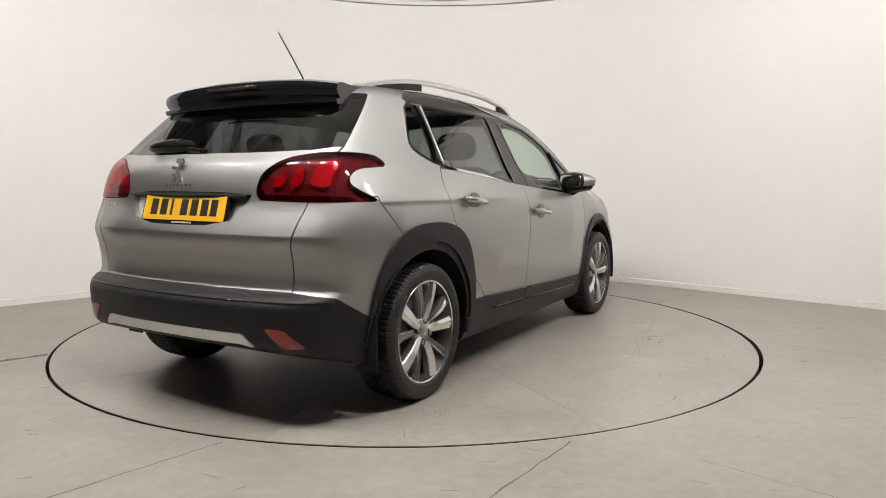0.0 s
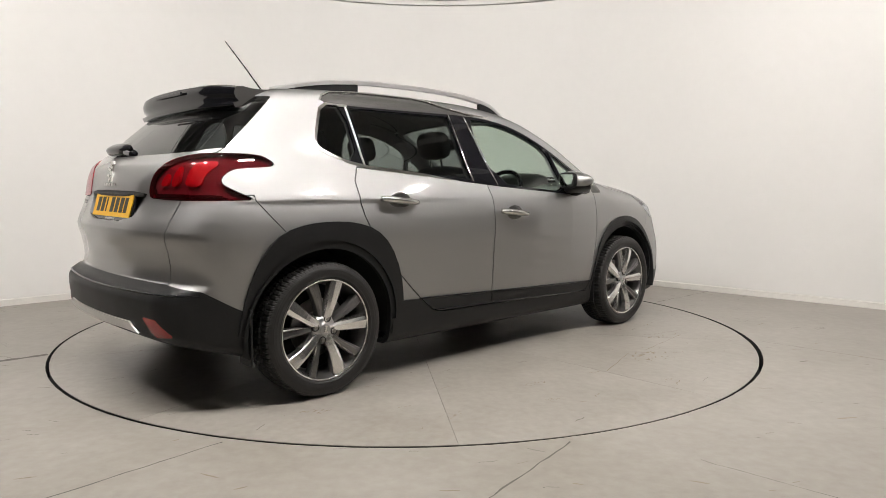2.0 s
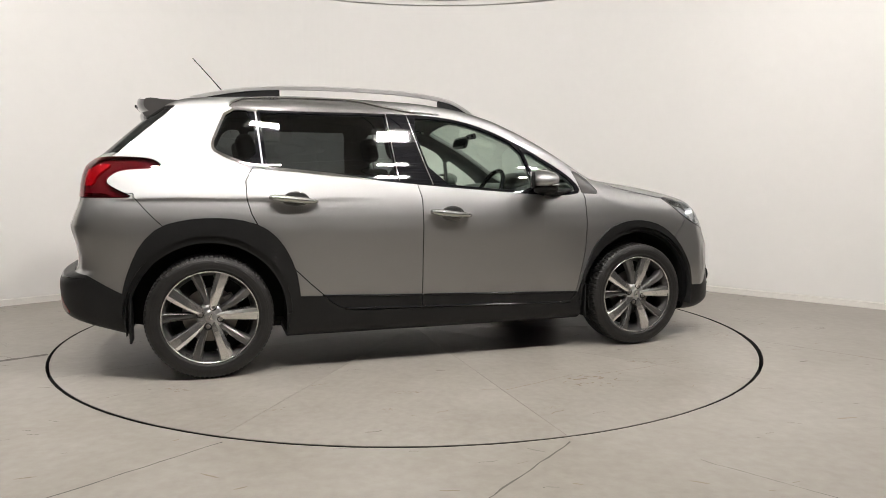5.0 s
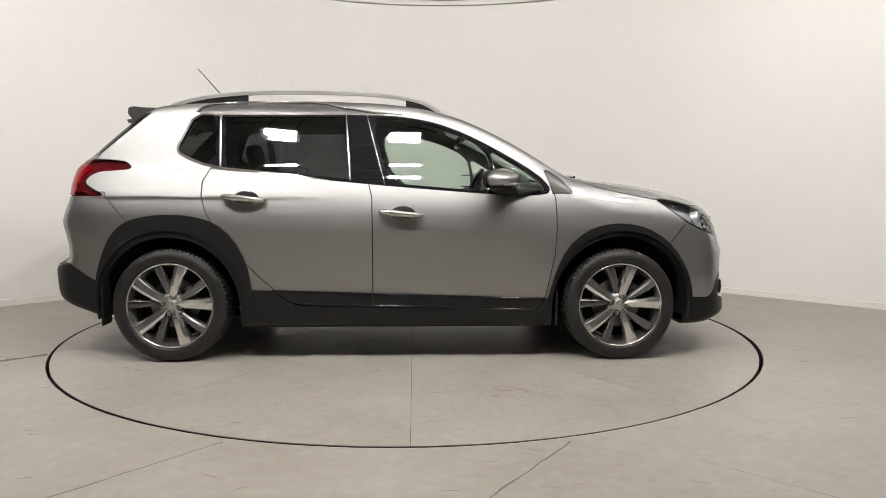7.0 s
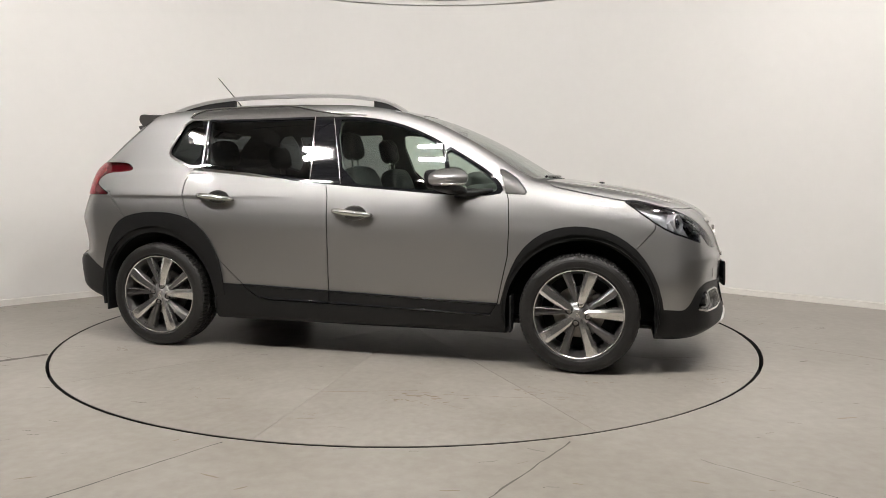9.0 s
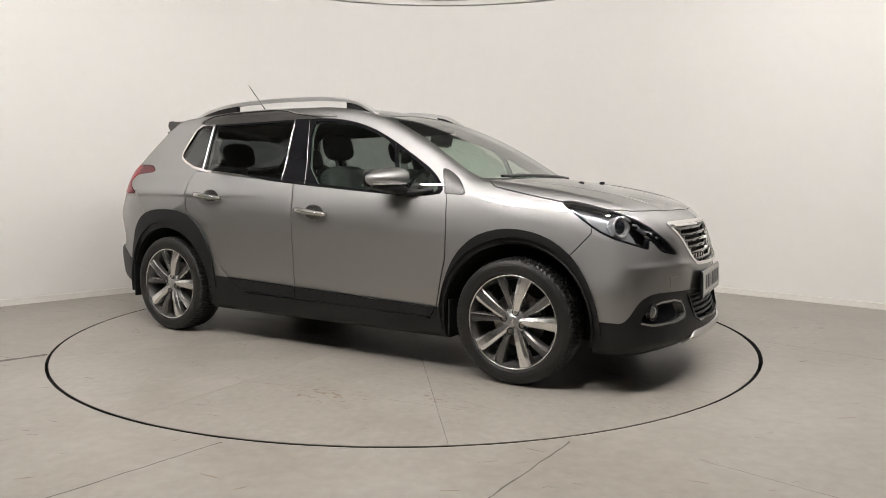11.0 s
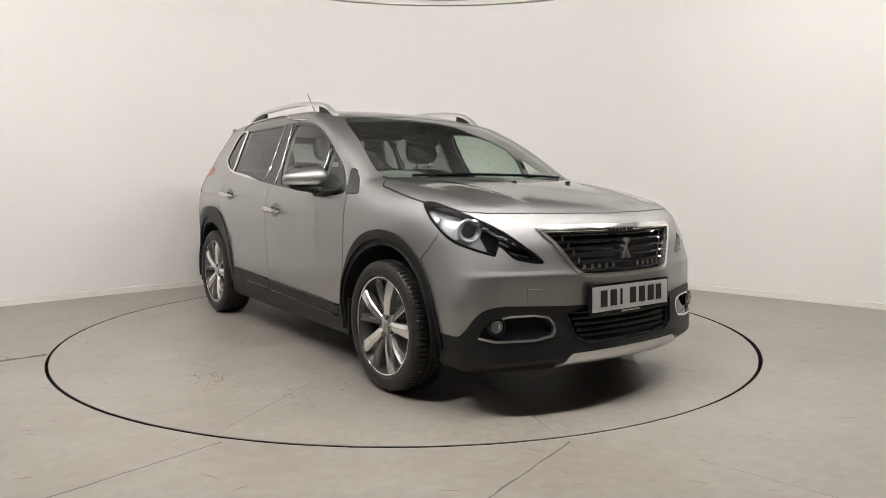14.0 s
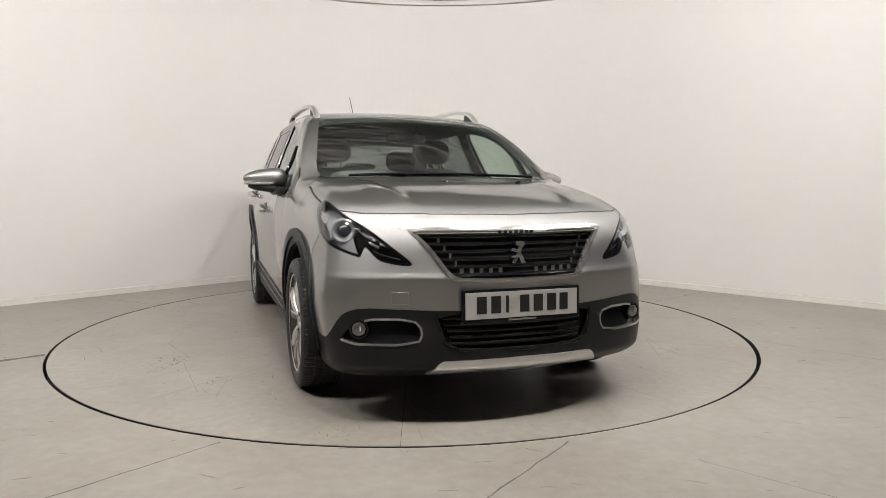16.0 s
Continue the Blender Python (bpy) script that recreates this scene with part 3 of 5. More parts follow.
def arch_hole(x, r):
    return lambda V: np.maximum(np.where(V[:, 2] > .318, np.hypot(V[:, 0] - x, V[:, 2] - .318), np.abs(V[:, 0] - x)) - r, .46 - np.abs(V[:, 1]))


# glass shaded for the rear cabin, clear green for the front
GLASS_DARK = glass("privacy_glass", (0.26, 0.28, 0.28))
GLASS_CLEAR = glass("green_clear_glass", (0.80, 0.89, 0.83), sheen=0.08)
GLASS_SCREEN = glass("windscreen_glass", (0.79, 0.88, 0.82), sheen=0.20)
GLASS_LENS = glass("clear_lens", (0.86, 0.88, 0.90))
RED_LENS = glass("red_lens", (0.70, 0.15, 0.20))
RED_BLOCK = material("red_light_guide", (0.66, 0.075, 0.12), 0.18, coat=0.6)
RED_REFLECTOR = material("red_reflector", (0.27, 0.012, 0.012), 0.2, coat=0.6)
DARK_RED = material("dark_red_housing", (0.028, 0.006, 0.010), 0.15, coat=0.3)
LAMP_DARK = material("lamp_housing_black", (0.03, 0.03, 0.033), 0.2, metal=0.3)
REFLECTOR = material("lamp_reflector", (0.86, 0.86, 0.87), 0.17, metal=0.65, vary=0.12, scale=60)
LINING = material("cabin_lining_grey", (0.19, 0.19, 0.187), 0.85, vary=0.2, scale=20)
SEAT_CLOTH = material("black_seat_cloth", (0.04, 0.04, 0.043), 0.85, vary=0.25, scale=30, bump=0.3, bump_scale=300)
RUBBER = material("tyre_rubber", (0.017, 0.0162, 0.0155), 0.5, vary=0.35, scale=14, bump=0.2, bump_scale=120, spec=0.4)
MACHINED = material("machined_alloy", (0.76, 0.75, 0.735), 0.2, metal=0.95, vary=0.02, scale=30)
ALLOY_GREY = material("grey_alloy_paint", (0.15, 0.146, 0.142), 0.28, metal=0.7, vary=0.1, scale=20)
HUB_GREY = material("satin_hub_alloy", (0.42, 0.415, 0.41), 0.32, metal=0.9, vary=0.1, scale=30)
DISC_STEEL = material("brake_steel", (0.30, 0.28, 0.26), 0.4, metal=0.9, vary=0.25, scale=18)
PLATE_YELLOW = material("yellow_plate", (0.85, 0.47, 0.015), 0.45, vary=0.04, scale=20)
PLATE_WHITE = material("white_plate", (0.47, 0.46, 0.445), 0.45, vary=0.03, scale=20)
INK = material("black_ink", (0.012, 0.012, 0.012), 0.5)
MIRROR_GLASS = material("mirror_glass", (0.9, 0.9, 0.9), 0.01, metal=1.0)

PAINT_CHROME = material("satin_handle", (0.60, 0.59, 0.57), 0.22, metal=1.0, vary=0.04, scale=20)
FOG_GLASS = material("fog_glass", (.16, .16, .155), .06, metal=.6, coat=1)
BOWL = material("satin_lamp_bowl", (0.70, 0.70, 0.71), 0.24, metal=0.6, vary=0.30, scale=25)
EMBLEM = material("bright_emblem", (0.62, 0.61, 0.59), 0.25, metal=0.85)
BEZEL = material("bright_bezel", (0.72, 0.71, 0.69), 0.15, metal=0.85)
BASE_GREY = material("satin_grey_trim", (0.075, 0.072, 0.069), 0.3, metal=0.3)
PROJECTOR = material("projector_glass", (.02, .022, .03), .03, coat=1)

car = new("car")
tagged(car, "silver-grey compact crossover car with black cladding on the turntable", "car")
both = (car, car)
V0, T0 = skin_grid(250, 300, 96)
skin = Skin(V0, T0)
seams = []


def build_body():
    # wheel openings and black arches
    skin.take(arch_hole(-1.269, .385))
    skin.take(arch_hole(1.269, .392))
    for poly in (ARCH_R, ARCH_F):
        net = Skin(*skin.take(side_of(poly, 1)))
        xc = -1.269 if poly is ARCH_R else 1.269
        lip = net.take(lambda P: np.where(P[:, 2] > .318, np.hypot(P[:, 0] - xc, (P[:, 2] - .318) * .97), np.abs(P[:, 0] - xc)) - .412)
        pair("arch_cladding", (net.V, net.T), BLACK_PLASTIC, both, "black grained plastic arch trim", 0.012, 0.02)
        pair("arch_lip", lip, BLACK_PLASTIC, both, "black inner arch lip", 0.001, 0.03)
    # roof-side insert and side windows
    pair("roof_arch_trim", skin.take(side_of(ROOF_ARCH, 1)), ROOF_TRIM, both, "polished grey roof-side insert", -0.004, 0.01)
    dlo = Skin(*skin.take(side_of(DLO, 1)))
    qg = dlo.take(side_of(Q_GLASS, 1))
    rg = dlo.take(side_of(R_GLASS, 0))
    post = dlo.take(side_of(B_POST, 0))
    fg = dlo.take(side_of(F_GLASS, 1))
    fq = dlo.take(side_of(F_QUARTER, 1))
    d = side_of(DLO, 1)
    chrome = dlo.take(lambda P: np.maximum(-.014 - d(P), np.where(P[:, 0] < -1.0, -1, P[:, 2] - (1.115 - .155 * (P[:, 0] + 1.0)))))
    pair("quarter_window", qg, GLASS_DARK, both, "dark privacy glass", -0.005, 0.006)
    pair("window_frame", (dlo.V, dlo.T), GLOSS_BLACK, both, "black window surround", -0.002, 0.012)
    pair("window_chrome", chrome, CHROME, both, "bright waist strip", 0.003, 0.01)
    pair("mirror_base", skin.take(side_of(MIRROR_BASE, 0), .002)[0], BASE_GREY, both, "grey triangular corner trim", -0.001)
    # windscreen, bonnet, cowl
    wind = skin.take(top_of(WINDSCREEN, lambda x: 1.0 + 0 * x))
    panel("windscreen", wind, GLASS_SCREEN, car, "clear windscreen", -0.003, 0.006, centre=True)
    lamp_net, s = skin.take(corner_front(HEADLAMP), .002)
    seams.append(s)
    zl = curve([(1.0, 1.02), (1.2, .974), (1.33, .948), (1.5, .917), (1.8, .868), (1.93, .855)])
    bonnet, s = skin.take(top_of(BONNET, zl), .0028)
    seams.append(s)
    panel("bonnet", bonnet, PAINT, car, "silver-grey bonnet", 0, 0.02, centre=True)
    cowl = skin.take(top_of([(.98, -.2), (1.28, -.2), (1.28, .60), (1.08, .68), (1.01, .675), (.96, .64)], lambda x: 1.0 + 0 * x, 0))
    panel("cowl", cowl, BLACK_PLASTIC, car, "black wiper cowl", -0.006, 0.01, centre=True)
    # front bumper
    bump = Skin(*skin.take(corner_front([(.872, .80), (.868, .775), (.715, .640), (.68, .15), (2.6, .15), (2.6, .97), (1.2, .97), (.98, .90)], 0), .0025)[0])
    seams.append(skin.take(corner_front([(.878, .806), (.872, .772), (.719, .637), (.68, .15), (2.6, .15), (2.6, .97), (1.2, .97), (.98, .905)], 0)))
    grille = Skin(*bump.take(nose_of(GRILLE)))
    g = nose_of(GRILLE)
    frame_net = grille.take(lambda P: -.016 - g(P))
    low = Skin(*bump.take(corner_front(FRONT_BLACK)))
    skid = low.take(nose_of([(-.1, .282), (.345, .275), (.405, .222), (.33, .228), (-.1, .232)], 0))
    fog = Skin(*low.take(corner_front(FOG)))
    fg_edge = corner_front(FOG)
    fog_chrome = fog.take(lambda P: np.maximum(-.0095 - fg_edge(P), 1.28 - (P[:, 0] - np.abs(P[:, 1])) - np.where(P[:, 2] < .372, 9, 0)))
    intake = low.take(nose_of(INTAKE))
    fb = panel("front_bumper", (bump.V, bump.T), PAINT, car, "silver-grey front bumper", 0, 0.02, centre=True)
    panel("grille_frame", frame_net, BEZEL, fb, "chrome grille surround", 0.006, 0.03, centre=True)
    panel("grille_back", (grille.V, grille.T), DARK_GAP, fb, "black grille opening", -0.045, 0, centre=True)
    panel("lower_valance", (low.V, low.T), BLACK_PLASTIC, fb, "black lower bumper", 0.002, 0.02, centre=True)
    panel("skid_plate", skid, SATIN, fb, "satin silver skid strip", 0.012, 0.03, centre=True)
    panel("intake_back", intake, DARK_GAP, fb, "black lower intake", -0.035, 0, centre=True)
    for sgn in (0, 1):
        panel("fog_recess", (fog.V, fog.T), GLOSS_BLACK, fb, "black fog lamp recess", -0.02, 0, mirror=bool(sgn))
        panel("fog_bezel", fog_chrome, BEZEL, fb, "chrome fog lamp edging", 0.006, 0.03, mirror=bool(sgn))
    # rear end
    lamp_rear, s = skin.take(corner_rear(TAILLAMP), .002)
    seams.append(s)
    screen = skin.take(rear_screen_of(REAR_SCREEN))
    rb = Skin(*skin.take(corner_rear([(2.6, .570), (1.32, .566), (1.07, .548), (.89, .463), (.80, .43), (.72, .1), (2.6, .1)], 0)))
    skid = rb.take(tail_of([(-.1, .402), (.42, .400), (.478, .352), (.41, .362), (-.1, .366)], 0))
    refl = rb.take(tail_of([(.525, .430), (.615, .428), (.690, .356), (.605, .350)], 0))
    bumper = panel("rear_bumper", (rb.V, rb.T), BLACK_PLASTIC, car, "black plastic rear bumper", 0.004, 0.02, centre=True)
    panel("skid_strip", skid, SATIN, bumper, "satin silver skid strip", 0.012, 0.03, centre=True)
    for sgn in (0, 1):
        panel("reflector", refl, RED_REFLECTOR, bumper, "red rear reflector", 0.005, 0.01, mirror=bool(sgn))
    gate, s = skin.take(tail_of([(-.2, .562), (.598, .562), (.606, .746), (.63, .85), (.655, .93), (.675, 1.0), (.69, 1.157), (.6, 1.14), (-.2, 1.128)], 0, -1.5), .0028)
    seams.append(s)
    gate = Skin(*gate)
    recess = gate.take(tail_of([(-.2, .966), (.40, .963), (.36, .92), (.29, .825), (-.2, .822)], 1))
    tg = panel("tailgate", (gate.V, gate.T), PAINT, car, "silver-grey tailgate", 0, 0.03, centre=True)
    panel("plate_recess", recess, PAINT, tg, "shaded number plate recess", -0.028, 0, centre=True)
    panel("rear_screen", screen, GLASS_DARK, tg, "dark tailgate glass", -0.003, 0.006, centre=True)
    corner, s = skin.take(corner_rear([(.80, .95), (.795, .93), (.60, .757), (.58, .30), (2.6, .30), (2.6, .96)], 0), .002)
    seams.append(s)
    pair("rear_corner", corner, PAINT, both, "painted bumper corner", 0, 0.012)
    # doors, sills
    doors = []
    for poly, nm in ((DOOR_R, "rear_door"), (DOOR_F, "front_door")):
        net, s = skin.take(side_of(poly, 0), .0028)
        seams.append(s)
        net = Skin(*net)
        clad = net.take(lambda P: P[:, 2] - (.383 - .032 * P[:, 0]))
        ds = pair(nm, (net.V, net.T), PAINT, both, "silver-grey door", 0, 0.02)
        for sgn in (0, 1):
            panel("door_cladding", clad, BLACK_PLASTIC, ds[sgn], "black lower door trim", 0.007, 0.02, mirror=bool(sgn))
        doors.append(ds)
    for sgn in (0, 1):
        panel("window", rg, GLASS_DARK, doors[0][sgn], "dark privacy glass", -0.005, 0.006, mirror=bool(sgn))
        panel("window", fg, GLASS_CLEAR, doors[1][sgn], "clear side glass", -0.005, 0.006, mirror=bool(sgn))
        panel("corner_window", fq, GLASS_CLEAR, doors[1][sgn], "small fixed corner glass", -0.005, 0.006, mirror=bool(sgn))
        panel("door_post", post, GLOSS_BLACK, doors[0][sgn], "gloss black door post", 0.0, 0.01, mirror=bool(sgn))
    sills = skin.take(lambda P: np.maximum(P[:, 2] - (.383 - .032 * P[:, 0]), np.abs(P[:, 0] - .01) - .96))
    pair("sill", sills, BLACK_PLASTIC, both, "black plastic sill", 0.008, 0.03)
    under = skin.take(lambda P: P[:, 2] - .245)
    panel("underbody", under, DARK_GAP, car, "black underbody", 0, 0.01, centre=True)
    panel("body_shell", (skin.V, skin.T), PAINT, car, "silver-grey metallic body", 0, 0.02, centre=True)
    for s in seams:
        ob = panel("seam", s, SEAM, car, "dark shut line", -0.007, 0, centre=True)
        if ob:
            tagged(ob, kind="stuff")
    return lamp_net, lamp_rear, fb, tg, bumper, doors


WINDSCREEN = [(.295, -.3), (.295, .05), (.305, .25), (.32, .45), (.338, .545), (.50, .585), (.70, .622), (.915, .668), (1.005, .655), (1.03, .60), (1.09, .4), (1.12, .2), (1.13, .0), (1.13, -.3)]
BONNET = [(1.928, -.3), (1.928, .02), (1.90, .28), (1.845, .495), (1.775, .66), (1.60, .748), (1.50, .776), (1.40, .786), (1.30, .788), (1.19, .776), (1.12, .74), (1.068, .69), (1.09, .60), (1.13, .4), (1.16, .2), (1.17, 0), (1.17, -.3)]
HEADLAMP = [(.735, .916), (.76, .924), (.83, .922), (1.01, .884), (1.24, .818), (1.40, .745), (1.535, .670), (1.50, .666), (1.43, .673), (1.36, .684), (1.335, .694), (1.262, .742), (1.250, .742), (1.238, .700), (1.225, .700), (1.10, .724), (.955, .756), (.83, .828)]
GRILLE = [(-.2, .823), (.40, .822), (.462, .818), (.455, .80), (.39, .737), (.318, .628), (.29, .606), (.25, .599), (-.2, .594)]
FRONT_BLACK = [(.60, .38), (1.0, .352), (1.05, .37), (1.121, .443), (1.165, .472), (1.26, .493), (1.442, .488), (1.73, .479), (2.6, .468), (2.6, .1), (.60, .1)]
FOG = [(1.13, .340), (1.17, .40), (1.262, .450), (1.54, .452), (1.60, .40), (1.588, .338)]
INTAKE = [(-.2, .474), (.375, .477), (.335, .352), (.27, .318), (-.2, .322)]
TAILLAMP = [(1.492, .985), (1.458, 1.048), (1.335, 1.102), (1.18, 1.124), (1.0, 1.132), (.82, 1.127), (.765, 1.11), (.718, 1.080), (.80, 1.072), (.917, 1.066), (.975, 1.035), (.978, 1.0), (.92, .975), (.80, .934), (.82, .929), (1.47, .929), (1.492, .95)]
REAR_SCREEN = [(-.2, 1.129), (.3, 1.130), (.5, 1.134), (.62, 1.143), (.70, 1.157), (.82, 1.172), (.82, 1.398), (.57, 1.405), (.3, 1.42), (-.2, 1.43)]
ROOF_TRIM = material("polished_grey_trim", (0.24, 0.235, 0.228), 0.24, metal=0.9, vary=0.18, scale=5, stretch=(.3, 1, 12))

lamp_net, lamp_rear, front_bumper, tailgate, rear_bumper, doors = build_body()


def ellipsoid(bm, c, r, turn=None, seg=24, rings=14):
    bmesh.ops.create_uvsphere(bm, u_segments=seg, v_segments=rings, radius=1, matrix=Matrix.Translation(c) @ (turn or Matrix()) @ Matrix.Diagonal((*r, 1)))
    return bm


def pill(bm, c, s, power=4.0, turn=None, seg=32, rings=18):
    """A rounded block: superellipsoid of half sizes s."""
    m = Matrix.Translation(c) @ (turn or Matrix())
    grid = []
    f = lambda v: math.copysign(abs(v) ** (2 / power), v)
    for i in range(rings + 1):
        a = -math.pi / 2 + math.pi * i / rings
        grid.append([bm.verts.new(m @ Vector((s[0] * f(math.cos(a)) * f(math.cos(2 * math.pi * k / seg)), s[1] * f(math.cos(a)) * f(math.sin(2 * math.pi * k / seg)), s[2] * f(math.sin(a))))) for k in range(seg)])
    for g, h in zip(grid, grid[1:]):
        for k in range(seg):
            bm.faces.new((g[k], g[(k + 1) % seg], h[(k + 1) % seg], h[k]))
    bmesh.ops.remove_doubles(bm, verts=bm.verts, dist=1e-5)
    return bm


def on_body(y, z, front=True):
    """The body's surface point at the nose or tail for a given y and z."""
    lo, hi = (0.5, 2.6) if front else (-2.6, -0.5)
    for _ in range(40):
        m = (lo + hi) / 2
        inside = body_field(np.array((m, y, z))) < 0
        if front:
            lo, hi = (m, hi) if inside else (lo, m)
        else:
            lo, hi = (lo, m) if inside else (m, hi)
    return (lo + hi) / 2


def side_y(x, z):
    lo, hi = 0.2, 1.2
    for _ in range(40):
        m = (lo + hi) / 2
        lo, hi = (m, hi) if body_field(np.array((x, m, z))) < 0 else (lo, m)
    return lo


def flat_shape(bm, outline, depth, m):
    """A flat outline (a, b) pushed to a depth, placed by m (a, b, depth axes)."""
    a = [bm.verts.new(m @ Vector((p[0], p[1], 0))) for p in outline]
    b = [bm.verts.new(m @ Vector((p[0], p[1], depth))) for p in outline]
    bm.faces.new(a[::-1])
    bm.faces.new(b)
    for i in range(len(a)):
        j = (i + 1) % len(a)
        bm.faces.new((a[i], a[j], b[j], b[i]))
    return bm


def facing(origin, ahead):
    """A frame whose third axis points ahead, second up."""
    z = Vector(ahead).normalized()
    x = Vector((0, 0, 1)).cross(z).normalized()
    y = z.cross(x)
    return Matrix.Translation(origin) @ Matrix((x, y, z)).transposed().to_4x4()


BADGE = [[(-.036, -.05), (-.018, -.05), (.030, .040), (.014, .048)], [(.014, -.05), (.036, -.05), (.012, .002), (-.006, -.002)], [(-.042, .012), (-.036, .024), (.006, .016), (.004, .002)],
         [(-.012, .040), (-.006, .058), (.026, .058), (.036, .040), (.014, .030)], [(-.040, -.02), (-.030, -.012), (-.008, -.016), (-.012, -.028)]]


def badge(parent, m, k):
    bm = bmesh.new()
    for i, o in enumerate(BADGE):
        flat_shape(bm, [(a * k, b * k) for a, b in o], .008 + .0012 * i, m)
    part("badge", bm, EMBLEM, parent, "plain chrome emblem")


def plate(parent, m, mat, label):
    bm = box(bmesh.new(), 0, 0, 0.006, .548, .140, .014, bevel=.004)
    bm.transform(m)
    fr = part("plate_frame", bm, GLOSS_BLACK, parent, "black plate holder")
    bm = box(bmesh.new(), 0, .004, 0.0155, .520, .111, .004, bevel=.001)
    bm.transform(m)
    part("number_plate", bm, mat, fr, label)
    # the registration stands as plain upright bars
    xs = [-.168, -.104, -.052, .028, .092, .156, .214]
    ws = [.044, .044, .014, .044, .044, .044, .040]
    for x, w in zip(xs, ws):
        bm = box(bmesh.new(), x - .02, .006, .0182, w, .072, .0012)
        bm.transform(m)
        part("plate_bar", bm, INK, fr)
    bm = box(bmesh.new(), .0, -.060, .0135, .13, .007, .0012)
    bm.transform(m)
    part("holder_line", bm, PLATE_WHITE, fr)


def build_front():
    fb = front_bumper
    # grille bars follow the nose's bow
    for i in range(6):
        z = .627 + i * .031
        w = .275 + (z - .61) * .80
        bm = bmesh.new()
        tube(bm, [(on_body(y, z) - .022, y, z) for y in np.linspace(-w, w, 25)], .0062, 8, flat=1.3)
        part("grille_bar", bm, GLOSS_BLACK, fb)
    bm = bmesh.new()
    for row, z in enumerate((.642, .672, .704, .735, .766)):
        w = .27 + (z - .61) * .78
        for k in range(-8, 9):
            y = k * .042 + (row % 2) * .021
            if abs(y) < w - .02 and (row == 0 or abs(y) > w - .07) and abs(y) > .05:
                box(bm, on_body(y, z) - .018, y, z, .010, .017 if row == 0 else .011, .022)
    tagged(part("grille_studs", bm, PAINT_CHROME, fb, "small chrome studs"), kind="stuff")
    bm = bmesh.new()
    tube(bm, [(on_body(y, .800) + .006, y, .802) for y in np.linspace(-.44, .44, 31)], .0065, 10, flat=1.2)
    bar = part("grille_top_bar", bm, CHROME, fb, "chrome upper grille bar", smooth=True)
    for k in range(7):
        y = -.075 + k * .025
        bm = box(bmesh.new(), on_body(y, .80) + .012, y, .802, .004, .015, .011)
        part("letter_bar", bm, LAMP_DARK, bar)
    badge(fb, facing((on_body(0, .715) - .004, 0, .712), (1, 0, .12)), .86)
    plate(fb, facing((on_body(.2, .497) + .010, 0.005, .497), (1, 0, .04)), PLATE_WHITE, "white plate with plain black bars")
    for i in range(5):
        z = .342 + i * .026
        bm = bmesh.new()
        w = .29 + (z - .33) * .35
        tube(bm, [(on_body(y, z) - .018, y, z) for y in np.linspace(-w, w, 21)], .005, 6, flat=1.6)
        part("intake_bar", bm, BLACK_PLASTIC, fb)
    bm = bmesh.new()
    pts = [(-.365, .462), (-.33, .350), (-.27, .318), (0, .310), (.27, .318), (.33, .350), (.365, .462)]
    tube(bm, [(on_body(y, z) + .002, y, z) for y, z in pts], .006, 8)
    part("intake_edge", bm, GLOSS_BLACK, fb, "gloss black intake lip")
    for s in (-1, 1):
        # fog lamp
        m = facing((on_body(.66, .405) - .012, s * .662, .405), (1, s * .25, 0))
        bm = bmesh.new()
        bmesh.ops.create_cone(bm, cap_ends=True, segments=28, radius1=.036, radius2=.030, depth=.02, matrix=m)
        fl = part("fog_lamp", bm, LAMP_DARK, fb, "round clear fog lamp")
        bm = bmesh.new()
        ellipsoid(bm, (0, 0, .010), (.030, .030, .012))
        bm.transform(m)
        part("fog_lens", bm, FOG_GLASS, fl, "clear lens", smooth=True)
        bm = box(bmesh.new(), .006, .004, .0205, .006, .020, .003, bevel=.001)
        bm.transform(m)
        part("fog_insert", bm, REFLECTOR, fl, "bright bulb shield")
        bm = bmesh.new()
        for k in range(28):
            a0 = 2 * math.pi * k / 28
            box(bm, .0365 * math.cos(a0), .0365 * math.sin(a0), .008, .006, .009, .012, turn=Matrix.Rotation(a0, 4, "Z"))
        bm.transform(m)
        part("fog_ring", bm, GLOSS_BLACK, fl)
        if s > 0:
            continue
        q = np.array([(on_body(-.505, .535), -.505, .535)])
        bm = box(bmesh.new(), 0, 0, 0, .07, .05, .004, bevel=.001)
        bm.transform(facing(q[0].tolist(), body_normal(q)[0].tolist()))
        part("tow_cover", bm, PAINT, fb)


